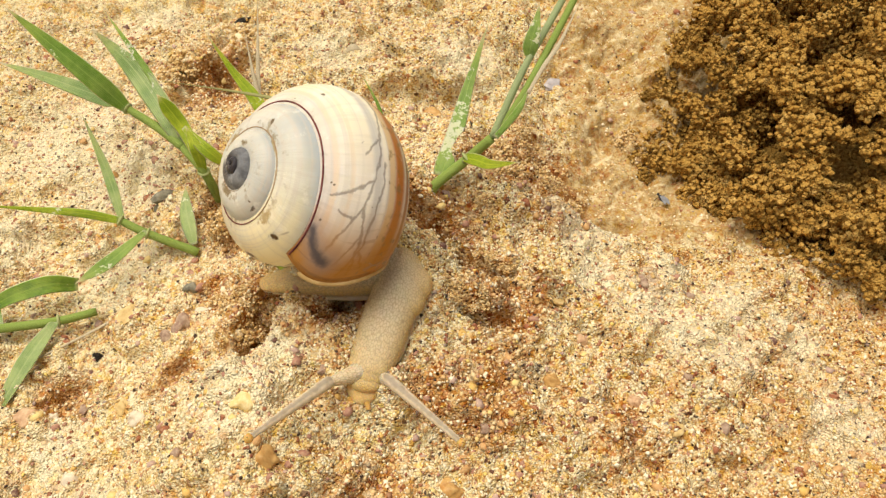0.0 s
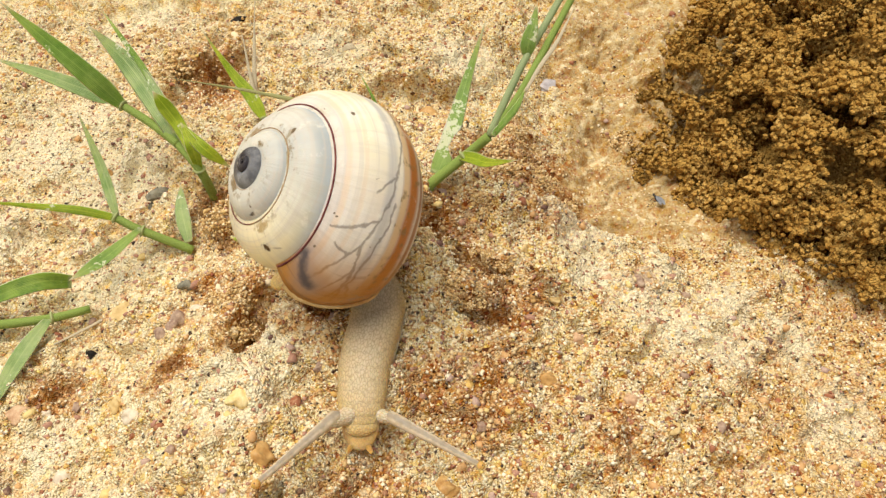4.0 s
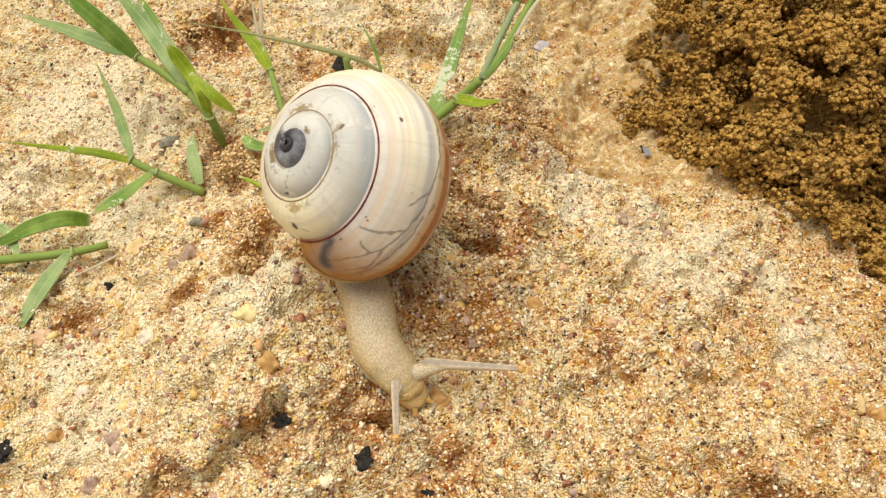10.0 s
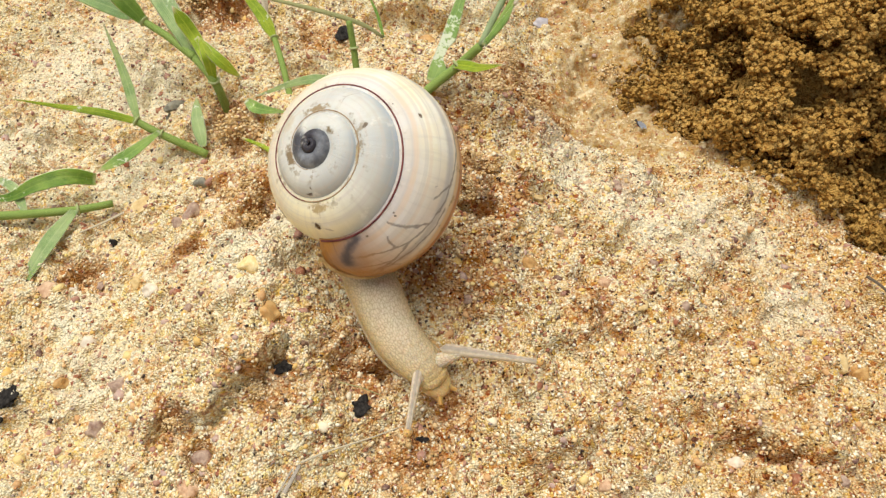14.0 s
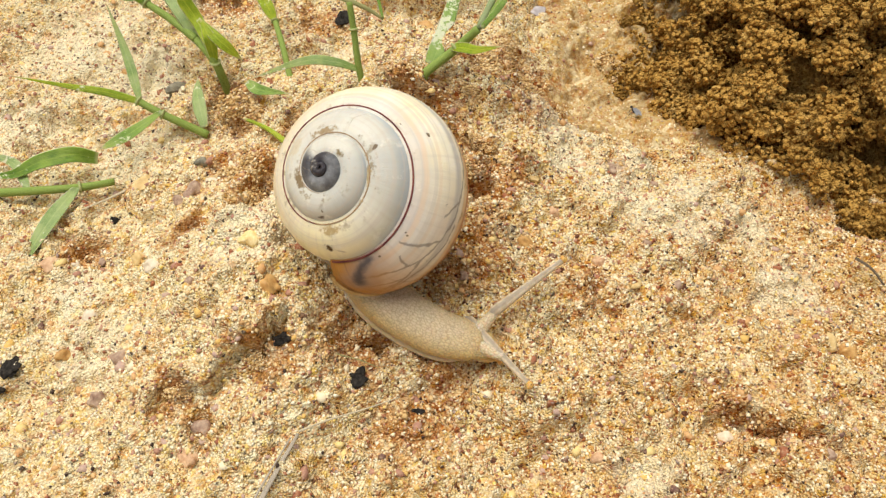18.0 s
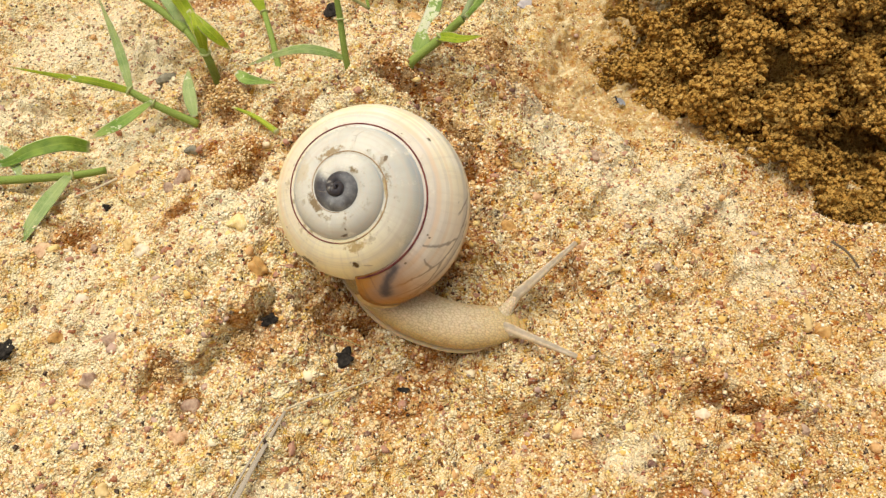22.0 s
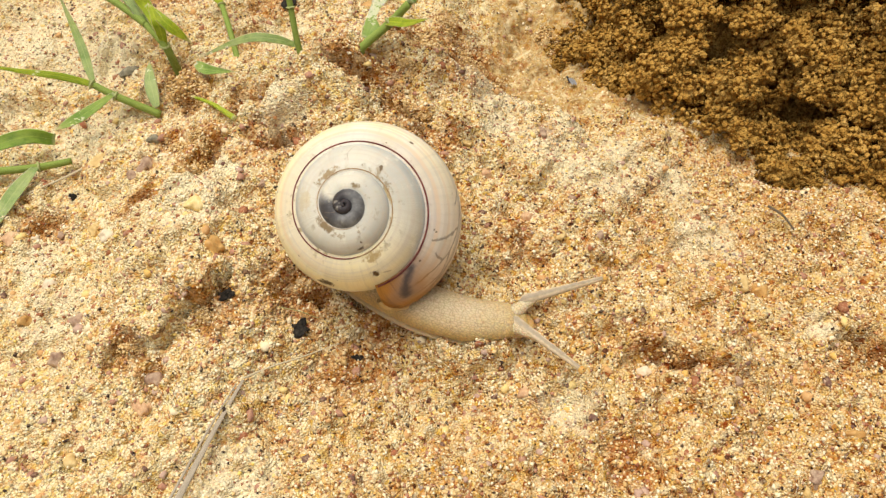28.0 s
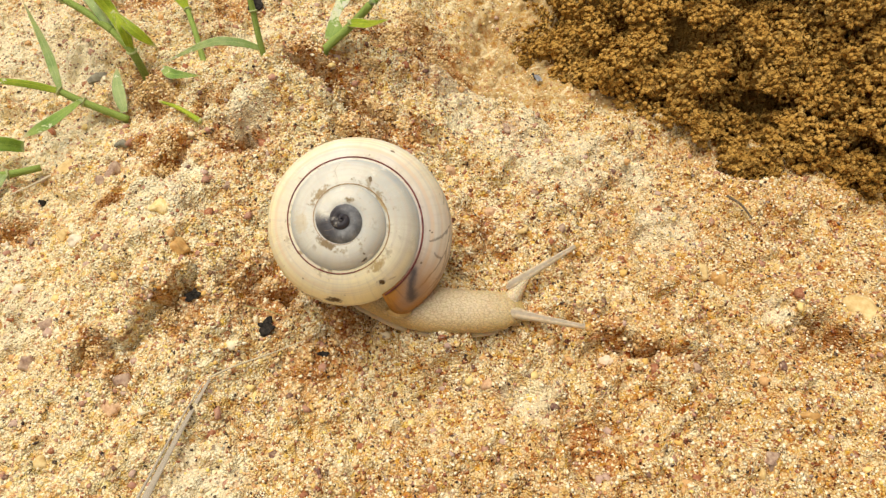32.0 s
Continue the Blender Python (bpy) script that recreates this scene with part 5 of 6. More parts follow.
# ---- a small fly ----
def fly():
    ob = plant("fly", (34.8, 73.5, -14.0), "tiny grey-black fly resting on the rock", "fly")
    chitin = stone_mat("fly_body", (0.02, 0.02, 0.02), (0.06, 0.06, 0.065), 0.4, 0.5)
    wing = stone_mat("fly_wing", (0.16, 0.165, 0.18), (0.30, 0.30, 0.31), 0.4, 0.4)
    z = np.array((34.8, 73.5, -13.4))
    ob.scale = (0.82, 0.82, 0.82)
    sweep("body", [z + (-0.5, 0.9, 0), z, z + (0.6, -1.0, 0)], lambda s: 0.25 + 0.7 * math.sin(math.pi * min(max(s, 0.03), 0.97)), 0.9, chitin, ob, n=10)
    sweep("head", [z + (-0.75, 1.3, 0.05), z + (-0.45, 0.85, 0.05)], lambda s: 0.12 + 0.5 * math.sin(math.pi * s), 0.9, chitin, ob, n=6)
    for s in (-0.28, 0.28):
        sweep("wing", [z + (s * 0.6 - 0.2, 0.4, 0.45), z + (s + 0.3, -0.6, 0.5), z + (s * 1.4 + 0.8, -1.7, 0.35)], blade_width(0.8, 0.6, 0.3), 0.06, wing, ob, n=8)
        for k in (-0.4, 0.1, 0.6):
            sweep("leg", [z + (s * 0.5, k, -0.1), z + (s * 3.2, k * 1.6, 0.05), z + (s * 4.4, k * 2, -0.9)], even(0.12, 0.06), 1.0, chitin, ob, n=5, ring=5)


fly()

# ---- the snail ----
TURNS = ((-5, 4.0), (-4, 15.9), (-3.5, 25.9), (-3, 37.8), (-2.5, 59.3), (-2, 84.7), (-1.5, 112.5), (-1, 138.4), (-0.5, 165.0), (0, 184.6))
DROPS = ((-5, 2.0), (-4, 9.0), (-3, 27.1), (-2, 63.9), (-1, 115.9), (0, 181.8))
SHELL_RADIUS, HUB, TALL = 11.5, 0.527, 0.55


def log_between(t, table):
    return math.exp(float(np.interp(t, [p[0] for p in table], [math.log(p[1] / 172) for p in table])))


def smooth_log(t, table):
    return sum(log_between(t + k * 0.12, table) for k in (-2, -1, 0, 1, 2)) / 5 if t < -0.3 else log_between(t, table)


def lip_shift(t, phi):
    """How far the mouth of the shell draws back below the suture."""
    s = max(0.0, min(1.0, (0.75 - ((phi + math.pi) % (2 * math.pi) - math.pi)) / 1.4))
    w = max(0.0, min(1.0, (t + 0.25) / 0.25))
    return -0.055 * s * s * (3 - 2 * s) * w


def whorl(t, phi, grow=1.0):
    t = t + lip_shift(t, phi)
    r = smooth_log(t, TURNS)
    q = HUB * r + (1 - HUB) * r * math.cos(phi) * grow
    z = -smooth_log(t, DROPS) + TALL * r * math.sin(phi) * grow
    a = -2 * math.pi * t
    return Vector((q * math.cos(a), q * math.sin(a), z)) * SHELL_RADIUS * MM


def make_snail():
    ob = new("snail")
    tagged(ob, "cream and grey banded land snail with dark-tipped spire, crawling on sandstone", "snail")
    verts, uvs, faces = [], [], []
    n, ring = 300, 40
    for i in range(n + 1):
        t = -5 + 5 * i / n
        for j in range(ring + 1):
            verts.append(whorl(t, 2 * math.pi * j / ring))
            uvs.append((t + 5, j / ring))
    w = ring + 1
    for i in range(n):
        for j in range(ring):
            faces.append((i * w + j, i * w + j + 1, (i + 1) * w + j + 1, (i + 1) * w + j))
    # inside wall near the lip
    k0 = len(verts)
    m = 24
    for i in range(m + 1):
        t = -0.3 * i / m
        for j in range(w):
            verts.append(whorl(t, 2 * math.pi * j / ring, 0.955))
            uvs.append((t + 5, j / ring))
    for j in range(ring):
        faces.append((n * w + j, n * w + j + 1, k0 + j + 1, k0 + j))
    for i in range(m):
        for j in range(ring):
            faces.append((k0 + i * w + j, k0 + i * w + j + 1, k0 + (i + 1) * w + j + 1, k0 + (i + 1) * w + j))
    shell = mesh_object("shell", verts, faces, SHELL, ob, "glossy cream shell with grey spire and thin red-brown band", uvs=uvs)
    # thread of dark suture line, and the pale rim of the lip
    rim = [np.array(whorl(0.004, 0.75 - 3.3 * j / 48, 0.985)) / MM for j in range(49)]
    sut = []
    for i in range(150):
        t = -2.0 + 1.995 * i / 149
        r0, r1 = smooth_log(t, TURNS), smooth_log(t - 1, TURNS)
        sut.append(np.array(whorl(t, math.acos(max(-1, min(1, (r1 - HUB * r0) / ((1 - HUB) * r0))))) * 0.998) / MM)
    dark = stone_mat("suture", (0.10, 0.025, 0.03), (0.24, 0.08, 0.06), 0.5, 0.3)
    lipm = stone_mat("shell_lip", (0.46, 0.28, 0.09), (0.66, 0.47, 0.21), 0.3, 0.5)
    tube("lip", rim, 0.32, lipm, shell, "amber rounded lip")
    worn = stone_mat("worn_suture", (0.26, 0.15, 0.07), (0.50, 0.36, 0.20), 0.6, 0.3, 1500)
    tube("suture", sut[76:], 0.115, dark, shell, "thin dark maroon suture line", 0.07)
    tube("suture", sut[:77], 0.08, worn, shell, "worn brown suture of the spire", 0.03)
    return ob, shell


def tube(name, line, r, mat, parent, label="", r_start=None):
    verts, uvs, faces, ring = [], [], [], 8
    line = [np.array(p, float) for p in line]
    n = len(line)
    for i, p in enumerate(line):
        t = line[min(i + 1, n - 1)] - line[max(i - 1, 0)]
        t = t / np.linalg.norm(t)
        s = np.cross(t, (0.31, 0.2, 0.93))
        s = s / np.linalg.norm(s)
        u = np.cross(s, t)
        for j in range(ring):
            a = 2 * math.pi * j / ring
            verts.append((p + (r if r_start is None else r_start + (r - r_start) * i / n) * (s * math.cos(a) + u * math.sin(a))) * MM)
            uvs.append((i / n, j / ring))
    for i in range(n - 1):
        for j in range(ring):
            faces.append((i * ring + j, i * ring + (j + 1) % ring, (i + 1) * ring + (j + 1) % ring, (i + 1) * ring + j))
    return mesh_object(name, verts, faces, mat, parent, label, uvs=uvs)


snail, shell = make_snail()

SEGMENTS = 24
TENT, AMBER = tentacle_mat(), amber_mat("snail_amber", (0.56, 0.32, 0.085), (0.68, 0.44, 0.16))
SOLE = amber_mat("snail_sole", (0.56, 0.42, 0.24), (0.68, 0.54, 0.34))
EYE_DARK = stone_mat("eye_black", (0.01, 0.01, 0.01), (0.03, 0.025, 0.02), 0.3, 0.5)


def girth(s):
    """Half width, half height and half length of a slice of the body (mm) from tail 0 to head 1."""
    at = (0, 0.12, 0.35, 0.55, 0.75, 0.9, 1.0)
    return [float(np.interp(s, at, q)) for q in ((1.3, 2.1, 2.8, 3.05, 2.9, 2.6, 1.9), (0.6, 1.4, 2.4, 2.7, 2.4, 1.9, 0.95), (1.7, 3.0, 5.0, 5.5, 5.0, 2.8, 1.3))]


def segment(s):
    """A rounded slice of the body: x along it, z up, flat below."""
    w, h, l = girth(s)
    v, f = ico(4)
    v = np.sign(v) * np.abs(v) ** 0.95 * np.array((l, w, h))
    under = v[:, 2] < 0
    v[under, 2] *= 0.8
    ob = new("body_segment", soup("body_segment", v * MM, f, FLESH))
    ob.parent = snail
    rim = v[:, :2] * ((0.95, 1.01) if s < 0.8 else (0.7, 0.9))
    foot = new("foot", soup("foot", np.column_stack([rim, v[:, 2] * 0.32 - 0.6 * h]) * MM, f, SOLE))
    foot.parent = ob
    foot["label"] = "thin amber edge of the foot"
    return ob


body = [segment(k / (SEGMENTS - 1)) for k in range(SEGMENTS)]


def tentacle(length, r0, r1, name):
    """Lies along x from its base (at -length) to its tip (at 0)."""
    ob = tube_along(name, length, r0, r1, TENT, snail, 0.12)
    v, f = ico(2)
    tip = new("tip", soup("tip", v * (r1 * 1.55) * MM, f, AMBER))
    tip.parent = ob
    tip["label"] = "rounded amber eye bulb"
    eye = new("eye", soup("eye", (v * (r1 * 0.42) + (r1 * 0.55, 0, r1 * 1.0)) * MM, f, EYE_DARK))
    eye.parent = ob
    eye["label"] = "tiny black eye spot"
    return ob


def tube_along(name, length, r0, r1, mat, parent, blunt=0.0):
    """A tapering tube along x that ends at 0; blunt rounds off that share of its thick end."""
    verts, uvs, faces, ring, n = [], [], [], 12, 16
    for i in range(n + 1):
        s = i / n
        r = r1 + (r0 - r1) * (1 - s) ** 1.25
        if s < blunt:
            r *= math.sqrt(1 - (1 - s / blunt) ** 2) + 0.02
        for j in range(ring):
            a = 2 * math.pi * j / ring
            verts.append((np.array((-length * (1 - s), 0, 0)) + r * np.array((0, math.cos(a), math.sin(a)))) * MM)
            uvs.append((s, j / ring))
    for i in range(n):
        for j in range(ring):
            faces.append((i * ring + j, i * ring + (j + 1) % ring, (i + 1) * ring + (j + 1) % ring, (i + 1) * ring + j))
    return mesh_object(name, verts, faces, mat, parent, uvs=uvs)


mv, mf = ico(4)
mv = np.sign(mv) * np.abs(mv) ** 0.92 * np.array((2.3, 2.05, 0.92))
mv[:, 1] *= 0.95 - 0.05 * mv[:, 0]
mv[:, 2] -= 0.22 * np.clip(mv[:, 0], -1, 3)
mouth = new("head", soup("head", mv * MM, mf, snout_mat()))
mouth.parent = snail
mouth["label"] = "amber translucent snout"
horn_a, horn_b = tentacle(11.5, 0.76, 0.32, "tentacle"), tentacle(11.5, 0.76, 0.32, "tentacle")
ROOT = flesh("tentacle_root", 0.0006, -0.0012)
root_a, root_b = tube_along("tentacle_base", 6.6, 1.75, 0.52, ROOT, snail, 0.3), tube_along("tentacle_base", 6.6, 1.75, 0.52, ROOT, snail, 0.3)
feel_a, feel_b = tube_along("feeler", 1.0, 0.40, 0.26, AMBER, snail), tube_along("feeler", 1.0, 0.40, 0.26, AMBER, snail)

# ---- how the snail moves (seconds, mm, degrees) ----
SHELL_ROWS = [
    (0, -21.62, 50.05, 24.14, 44.4, 11.2, -80.5),
    (0.5, -21.56, 50.50, 24.17, 44.8, 10.9, -82.2),
    (1, -21.48, 50.88, 24.11, 45.1, 10.6, -84.3),
    (1.5, -21.37, 51.05, 24.09, 45.4, 10.6, -86.2),
    (2, -21.23, 50.97, 24.33, 45.2, 11.0, -87.9),
    (2.5, -20.95, 50.44, 24.60, 44.4, 12.9, -90.1),
    (3, -20.61, 49.75, 24.97, 43.5, 15.2, -92.4),
    (3.5, -20.14, 48.87, 25.43, 42.4, 17.1, -94.6),
    (5.5, -17.51, 46.17, 27.30, 32.1, 23.4, -103.9),
    (6, -16.83, 45.30, 27.46, 29.8, 25.1, -106.4),
    (6.5, -16.11, 44.75, 27.67, 28.1, 25.7, -108.1),
    (7, -15.35, 44.35, 27.79, 26.6, 26.0, -109.7),
    (7.5, -14.92, 43.74, 27.76, 25.5, 26.1, -110.7),
    (8, -14.78, 42.92, 27.58, 25.2, 26.7, -111.0),
    (8.5, -15.01, 42.21, 27.36, 25.4, 27.7, -110.7),
    (9, -15.10, 41.48, 27.13, 25.4, 28.6, -110.3),
    (9.5, -14.90, 40.94, 26.77, 25.1, 30.0, -111.0),
    (10, -14.71, 40.46, 26.35, 24.5, 31.4, -111.8),
    (10.5, -14.62, 40.06, 25.88, 24.2, 32.8, -112.2),
    (11, -14.30, 39.41, 25.46, 24.5, 33.6, -112.4),
    (11.5, -14.21, 38.90, 25.07, 24.5, 34.5, -112.6),
    (12, -14.27, 38.27, 24.78, 24.0, 35.2, -112.5),
    (12.5, -13.78, 37.09, 25.23, 21.8, 33.1, -110.1),
    (13, -12.66, 36.01, 25.67, 19.7, 30.4, -107.5),
    (13.5, -12.55, 35.31, 25.63, 18.9, 29.8, -106.3),
    (14, -12.36, 34.63, 25.47, 18.4, 29.8, -105.3),
    (14.5, -12.50, 33.63, 25.22, 18.4, 30.5, -103.2),
    (16.5, -11.33, 31.50, 24.55, 16.2, 29.1, -108.6),
    (17, -11.13, 30.83, 24.40, 16.6, 29.5, -106.9),
    (17.5, -11.10, 30.10, 24.18, 16.8, 30.2, -104.6),
    (18, -10.98, 29.32, 23.96, 17.2, 30.7, -102.3),
    (18.5, -10.54, 28.82, 23.79, 17.3, 30.8, -100.4),
    (19, -10.06, 28.32, 23.60, 17.2, 30.8, -98.5),
    (19.5, -9.84, 27.76, 23.40, 17.1, 30.9, -96.5),
    (20, -9.57, 27.16, 23.20, 17.1, 30.8, -94.2),
    (20.5, -9.37, 26.45, 22.99, 17.0, 30.2, -92.2),
    (21, -8.69, 26.28, 22.84, 16.3, 29.4, -91.0),
    (21.5, -8.05, 25.98, 22.68, 15.7, 28.5, -90.1),
    (22, -7.46, 25.72, 22.52, 15.3, 27.8, -89.0),
    (22.5, -6.72, 25.61, 22.38, 14.7, 27.1, -88.0),
    (23, -6.19, 25.33, 22.25, 14.4, 26.7, -86.6),
    (23.5, -5.91, 24.72, 21.87, 14.7, 26.9, -84.5),
    (24, -5.71, 23.96, 21.76, 15.4, 26.9, -82.4),
    (24.5, -5.16, 23.38, 21.59, 15.7, 26.8, -80.4),
    (25, -4.44, 23.10, 21.48, 15.5, 26.7, -79.1),
    (25.5, -3.68, 22.86, 21.34, 15.7, 26.6, -77.9),
    (27.5, -1.08, 21.60, 20.69, 14.5, 26.6, -75.3),
    (28, -0.61, 21.46, 20.61, 14.8, 26.3, -74.4),
    (28.5, -0.11, 21.39, 20.51, 15.2, 26.3, -73.3),
    (29, 0.36, 21.15, 20.32, 15.8, 26.3, -72.1),
    (29.5, 0.83, 20.74, 20.09, 16.4, 26.2, -70.9),
    (30, 1.28, 20.49, 19.93, 16.6, 26.1, -70.0),
    (30.5, 2.04, 20.52, 19.89, 16.5, 25.7, -68.9),
    (31, 2.63, 20.37, 19.83, 16.3, 25.2, -67.5),
    (31.5, 3.25, 20.06, 19.75, 15.7, 24.6, -66.1),
    (32, 3.66, 19.83, 19.63, 15.2, 24.3, -64.9),
]
TAIL = [
    (0, -21.3, 48.8, 2.3),
    (3, -20.9, 49.5, 2.3),
    (6, -15.4, 45.1, 4.2),
    (9, -15.3, 42.2, 4.9),
    (13, -12.6, 39.0, 5.4),
    (14.5, -13.2, 36.5, 6.0),
    (16.5, -13.7, 33.5, 6.7),
    (19, -12.2, 30.9, 6.4),
    (23, -8.7, 29.3, 5.3),
    (25, -7.3, 27.9, 4.7),
    (28, -4.4, 25.4, 3.8),
    (30, -2.1, 24.2, 3.3),
    (32, 0.1, 23.3, 3.0),
]
MID = [
    (0, -13.2, 47.9, 5.1),
    (3, -13.5, 48.7, 5.0),
    (6, -11.3, 46.9, 5.3),
    (9, -11.8, 42.6, 5.5),
    (13, -9.5, 36.1, 6.2),
    (14.5, -10.1, 33.8, 6.5),
    (16.5, -10.1, 31.2, 6.5),
    (19, -8.7, 29.7, 6.1),
    (23, -6.1, 26.9, 5.1),
    (25, -4.3, 25.3, 4.6),
    (28, -1.0, 23.2, 3.8),
    (30, 0.9, 22.3, 3.6),
    (32, 3.9, 21.3, 3.3),
]
LIP = [
    (0, -5.6, 47.1, 6.4),
    (3, -7.0, 45.7, 6.1),
    (6, -7.9, 41.0, 6.0),
    (9, -8.1, 35.4, 6.4),
    (13, -6.8, 30.6, 6.1),
    (14.5, -6.8, 28.9, 6.0),
    (16.5, -6.8, 27.1, 5.7),
    (19, -4.3, 24.1, 4.8),
    (23, -0.7, 22.0, 4.0),
    (25, 1.5, 20.7, 3.6),
    (28, 5.8, 19.3, 3.3),
    (30, 6.4, 18.4, 3.1),
    (32, 11.0, 17.7, 3.0),
]
NECK = [
    (0, -6.8, 40.2, 6.0),
    (3, -8.0, 36.8, 6.3),
    (6, -8.2, 32.8, 6.5),
    (9, -7.1, 29.3, 6.0),
    (13, -3.6, 24.6, 4.8),
    (14.5, -3.6, 23.2, 4.5),
    (16.5, -2.0, 22.9, 4.2),
    (19, 2.5, 20.7, 3.7),
    (23, 6.1, 19.6, 3.4),
    (25, 8.1, 18.3, 3.1),
    (28, 12.8, 16.8, 2.7),
    (30, 13.1, 17.2, 2.8),
    (32, 18.2, 16.9, 2.5),
]
HEAD = [
    (0, -8.6, 33.8, 6.4),
    (3, -8.3, 30.0, 6.2),
    (6, -8.1, 26.3, 5.8),
    (9, -3.7, 24.5, 4.5),
    (13, 0.4, 20.3, 3.4),
    (14.5, 0.9, 19.0, 3.2),
    (16.5, 4.0, 19.5, 3.2),
    (19, 8.6, 20.4, 3.3),
    (23, 13.0, 19.9, 3.0),
    (25, 14.4, 17.6, 2.6),
    (28, 19.5, 16.7, 2.2),
    (30, 20.2, 17.5, 2.2),
    (32, 24.0, 17.3, 1.9),
]
HORN_A = [
    (0, -10.6, 34.5, 7.7),
    (1, -10.4, 33.3, 7.8),
    (2, -10.4, 32.2, 7.8),
    (3, -10.3, 30.9, 7.8),
    (6, -10.0, 27.1, 7.4),
    (7, -8.7, 26.6, 7.0),
    (8, -7.1, 26.1, 6.4),
    (9, -5.8, 25.2, 6.0),
    (11, -2.7, 23.8, 5.3),
    (13, -1.5, 21.2, 4.7),
    (14.5, -0.4, 19.8, 4.4),
    (16.5, 4.0, 19.1, 4.1),
    (18, 7.5, 20.0, 4.2),
    (19, 8.8, 19.1, 4.0),
    (20, 9.7, 20.6, 4.2),
    (21, 10.8, 19.1, 4.0),
    (22, 11.5, 19.5, 4.0),
    (23, 13.2, 19.1, 3.8),
    (24, 13.1, 18.6, 3.8),
    (25, 15.0, 17.0, 3.5),
    (28, 19.7, 15.7, 3.1),
    (29, 20.0, 15.9, 3.1),
    (30, 20.6, 16.6, 3.1),
    (31, 22.3, 16.5, 3.0),
    (32, 23.8, 16.2, 2.9),
]
TIP_A = [
    (0, -18.9, 25.4, 12.1),
    (1, -17.2, 25.4, 11.6),
    (2, -17.3, 24.1, 11.4),
    (3, -17.4, 22.4, 11.1),
    (6, -16.6, 19.1, 9.8),
    (7, -11.6, 20.7, 8.4),
    (8, -7.9, 18.6, 6.7),
    (9, -5.7, 17.3, 6.0),
    (11, -2.3, 16.7, 5.5),
    (13, -2.7, 13.1, 5.0),
    (14.5, -0.8, 11.9, 4.8),
    (16.5, 9.0, 14.8, 4.9),
    (18, 11.9, 14.5, 4.8),
    (19, 16.9, 13.2, 4.6),
    (20, 18.4, 12.7, 4.5),
    (21, 16.4, 13.1, 4.5),
    (22, 19.9, 15.4, 4.7),
    (23, 19.2, 15.2, 4.6),
    (24, 19.2, 8.7, 4.3),
    (25, 20.3, 8.3, 4.3),
    (28, 26.4, 9.1, 4.2),
    (29, 26.1, 13.8, 4.2),
    (30, 31.3, 12.8, 3.9),
    (31, 32.8, 15.3, 3.8),
    (32, 32.6, 13.4, 3.9),
]
HORN_B = [
    (0, -7.0, 34.7, 7.0),
    (1, -5.7, 33.6, 6.9),
    (2, -6.0, 32.6, 6.9),
    (3, -6.8, 31.3, 6.9),
    (6, -6.2, 28.2, 6.5),
    (7, -6.4, 28.1, 6.6),
    (8, -3.7, 27.3, 6.0),
    (9, -2.1, 26.4, 5.7),
    (11, 0.2, 25.2, 5.4),
    (13, 1.6, 22.8, 4.9),
    (14.5, 1.6, 21.8, 4.7),
    (16.5, 3.9, 21.7, 4.6),
    (18, 6.5, 22.3, 4.7),
    (19, 7.8, 22.2, 4.6),
    (20, 10.6, 22.6, 4.6),
    (21, 9.8, 22.2, 4.5),
    (22, 11.2, 21.9, 4.4),
    (23, 12.9, 22.6, 4.4),
    (24, 13.6, 20.7, 4.1),
    (25, 14.3, 19.5, 3.8),
    (28, 19.5, 18.7, 3.4),
    (29, 19.9, 18.6, 3.4),
    (30, 20.4, 19.3, 3.4),
    (31, 22.3, 20.1, 3.3),
    (32, 23.8, 20.2, 3.1),
]
TIP_B = [
    (0, 1.9, 26.7, 7.1),
    (1, 1.5, 27.9, 7.3),
    (2, 1.3, 28.5, 7.4),
    (3, 3.9, 25.2, 6.8),
    (6, 4.3, 23.7, 6.5),
    (7, 6.5, 26.3, 6.9),
    (8, 6.9, 24.9, 6.6),
    (9, 8.5, 24.8, 6.6),
    (11, 11.0, 24.3, 6.3),
    (13, 11.7, 19.9, 5.5),
    (14.5, 13.1, 21.2, 5.7),
    (16.5, 15.5, 28.0, 6.5),
    (18, 16.4, 29.9, 6.8),
    (19, 17.8, 31.3, 6.5),
    (20, 19.0, 31.2, 6.3),
    (21, 20.2, 30.5, 6.0),
    (22, 20.6, 30.6, 6.1),
    (23, 23.6, 27.9, 5.3),
    (24, 26.7, 25.2, 4.6),
    (25, 27.1, 22.5, 4.4),
    (28, 30.8, 21.7, 4.0),
    (29, 30.1, 23.7, 4.1),
    (30, 29.9, 27.6, 4.2),
    (31, 31.3, 28.7, 4.0),
    (32, 32.9, 25.5, 3.8),
]


def glide(rows, t):
    """Values between the rows, eased smoothly."""
    ts = [r[0] for r in rows]
    k = max(0, min(len(ts) - 2, sum(1 for q in ts if q <= t) - 1))
    u = (t - ts[k]) / (ts[k + 1] - ts[k])
    p = [np.array(rows[max(0, min(len(rows) - 1, k + d))][1:], float) for d in (-1, 0, 1, 2)]
    q = [ts[max(0, min(len(rows) - 1, k + d))] for d in (-1, 0, 1, 2)]
    m1 = (p[2] - p[0]) / (q[2] - q[0]) * (q[2] - q[1])
    m2 = (p[3] - p[1]) / (q[3] - q[1]) * (q[2] - q[1])
    return (2 * u ** 3 - 3 * u ** 2 + 1) * p[1] + (u ** 3 - 2 * u ** 2 + u) * m1 + (3 * u ** 2 - 2 * u ** 3) * p[2] + (u ** 3 - u ** 2) * m2


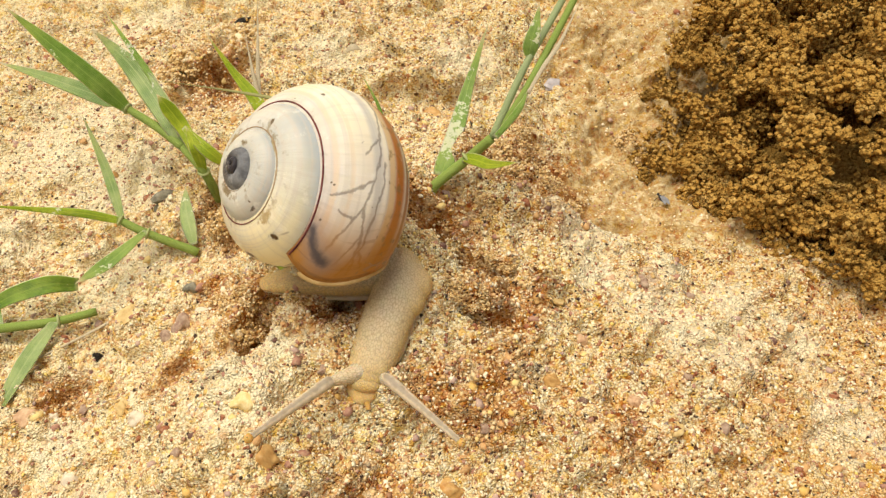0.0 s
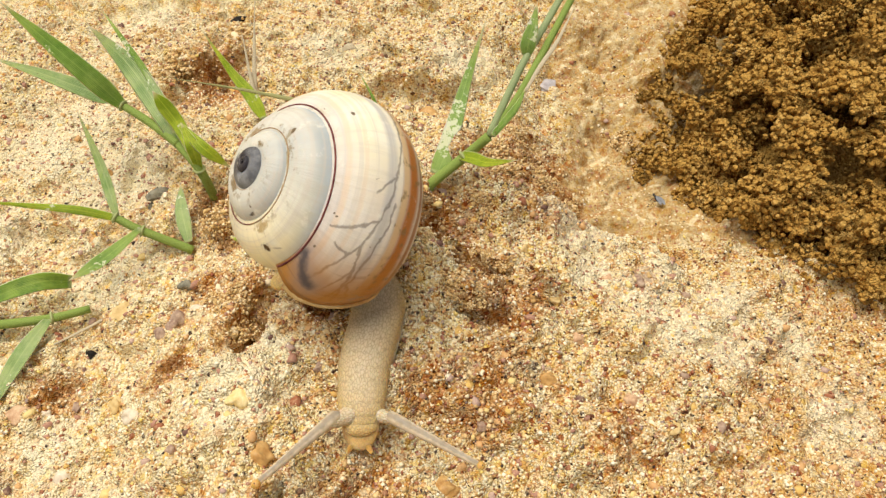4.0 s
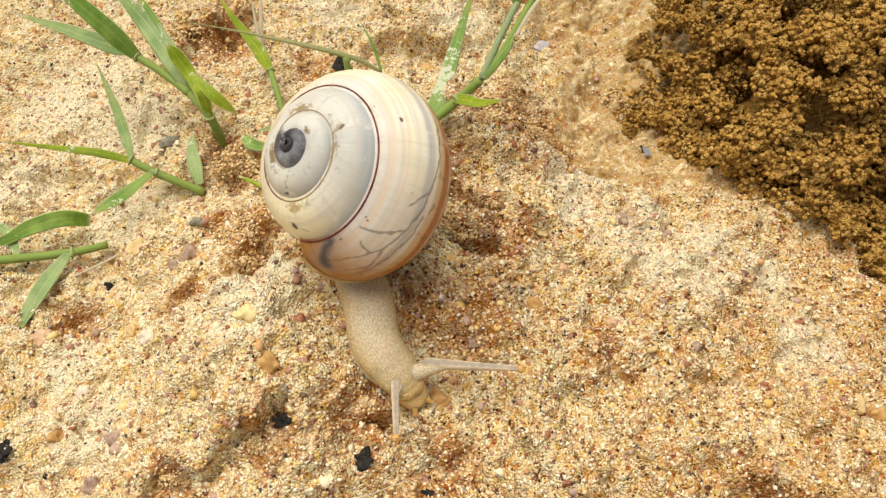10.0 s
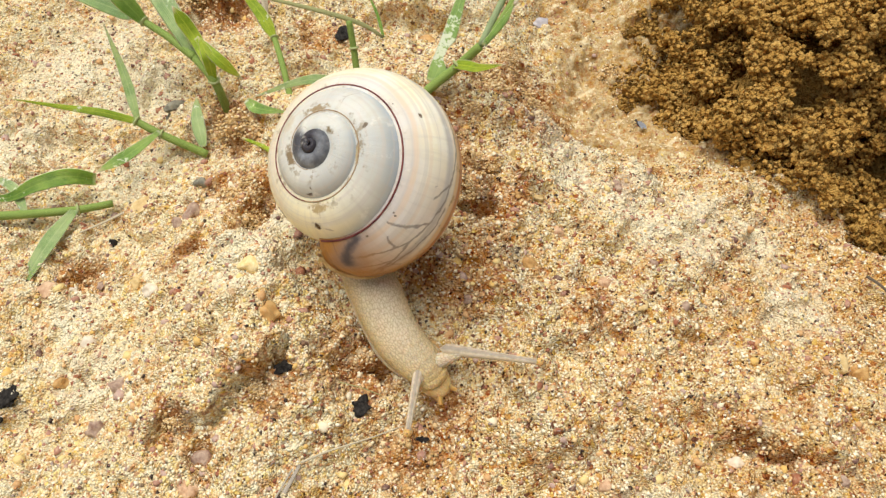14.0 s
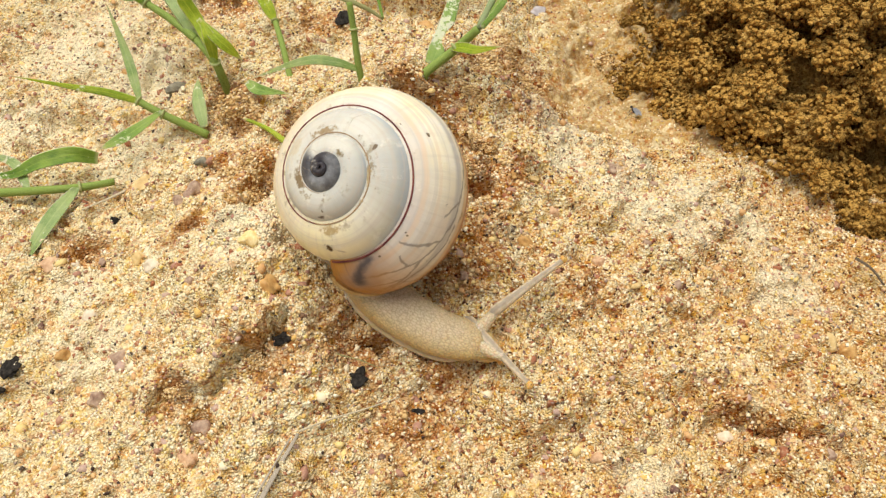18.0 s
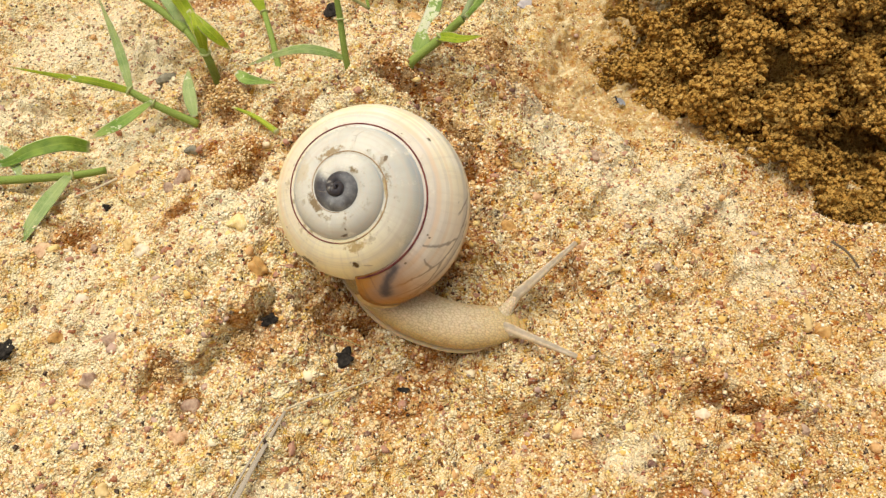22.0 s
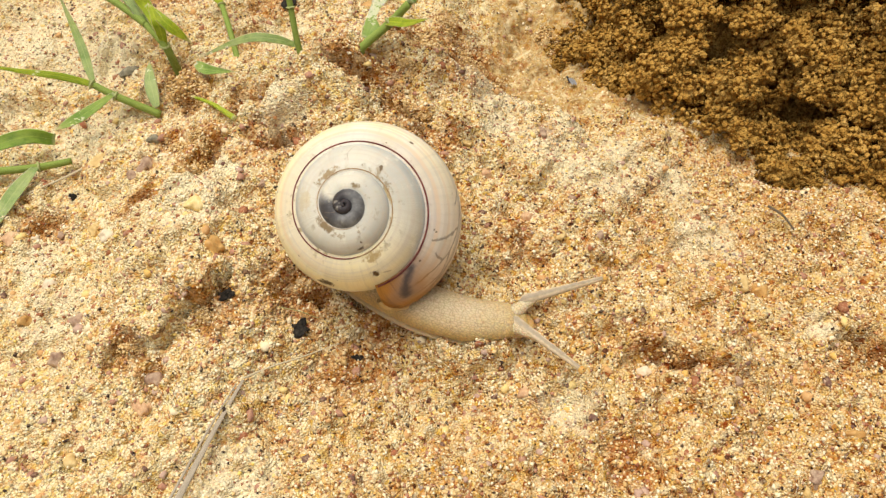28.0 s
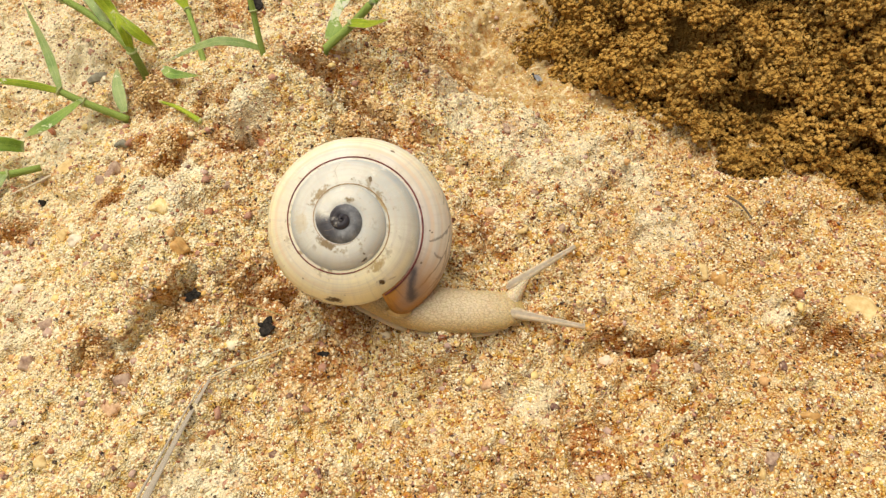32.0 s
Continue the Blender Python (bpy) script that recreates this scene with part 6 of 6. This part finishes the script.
def along(p, way):
    """A pose at p (mm) with x along way and z as upright as can be."""
    x = Vector(way).normalized()
    y = Vector((0, 0, 1)).cross(x).normalized()
    z = x.cross(y)
    m = Matrix((x, y, z)).transposed().to_4x4()
    m.translation = Vector(p) * MM
    return m


def motions():
    times = [k * 0.5 for k in range(65)]
    home = {t: Matrix.Translation(Vector((*glide(SHELL_ROWS, t)[:2], 0)) * MM) for t in times}
    back = {t: home[t].inverted() for t in times}
    walk(snail, [(t, home[t]) for t in times])
    rows = []
    for t in times:
        v = glide(SHELL_ROWS, t)
        rows.append((t, back[t] @ pose(*(v[:3] * MM), *v[3:])))
    walk(shell, rows)
    lines = {t: curve_points([glide(r, t) for r in (TAIL, MID, LIP, NECK, HEAD)], 4 * (SEGMENTS - 1)) for t in times}
    for k, ob in enumerate(body):
        rows = []
        for t in times:
            line = lines[t]
            i = 4 * k
            way = line[min(i + 3, len(line) - 1)] - line[max(i - 3, 0)]
            rows.append((t, back[t] @ along(line[i], way)))
        walk(ob, rows)
    for ob, root, base, tip in ((horn_a, root_a, HORN_A, TIP_A), (horn_b, root_b, HORN_B, TIP_B)):
        rows, low = [], []
        for t in times:
            a, b = glide(base, t), glide(tip, t)
            far = np.linalg.norm(b - a)
            rows.append((t, back[t] @ along(b, b - a)))
            end = a + (b - a) / far * min(2.6, far - 2)
            low.append((t, back[t] @ along(end, end - lines[t][-7] + np.array((0, 0, 0.2)))))
        walk(ob, rows)
        walk(root, low)
    rows = []
    for t in times:
        line = lines[t]
        way = Vector(line[-1] - line[-8]).normalized()
        rows.append((t, back[t] @ along(Vector(line[-1]) + way * 0.05 - Vector((0, 0, 0.7)), way)))
    walk(mouth, rows)
    for ob, side in ((feel_a, 1), (feel_b, -1)):
        rows = []
        for t in times:
            line = lines[t]
            way = Vector(line[-1] - line[-8]).normalized()
            out = Vector((0, 0, 1)).cross(way) * side
            rows.append((t, back[t] @ along(Vector(line[-1]) + way * 2.5 + out * 1.3 - Vector((0, 0, 1.4)), way + out * 0.7 - Vector((0, 0, 0.5)))))
        walk(ob, rows)


motions()
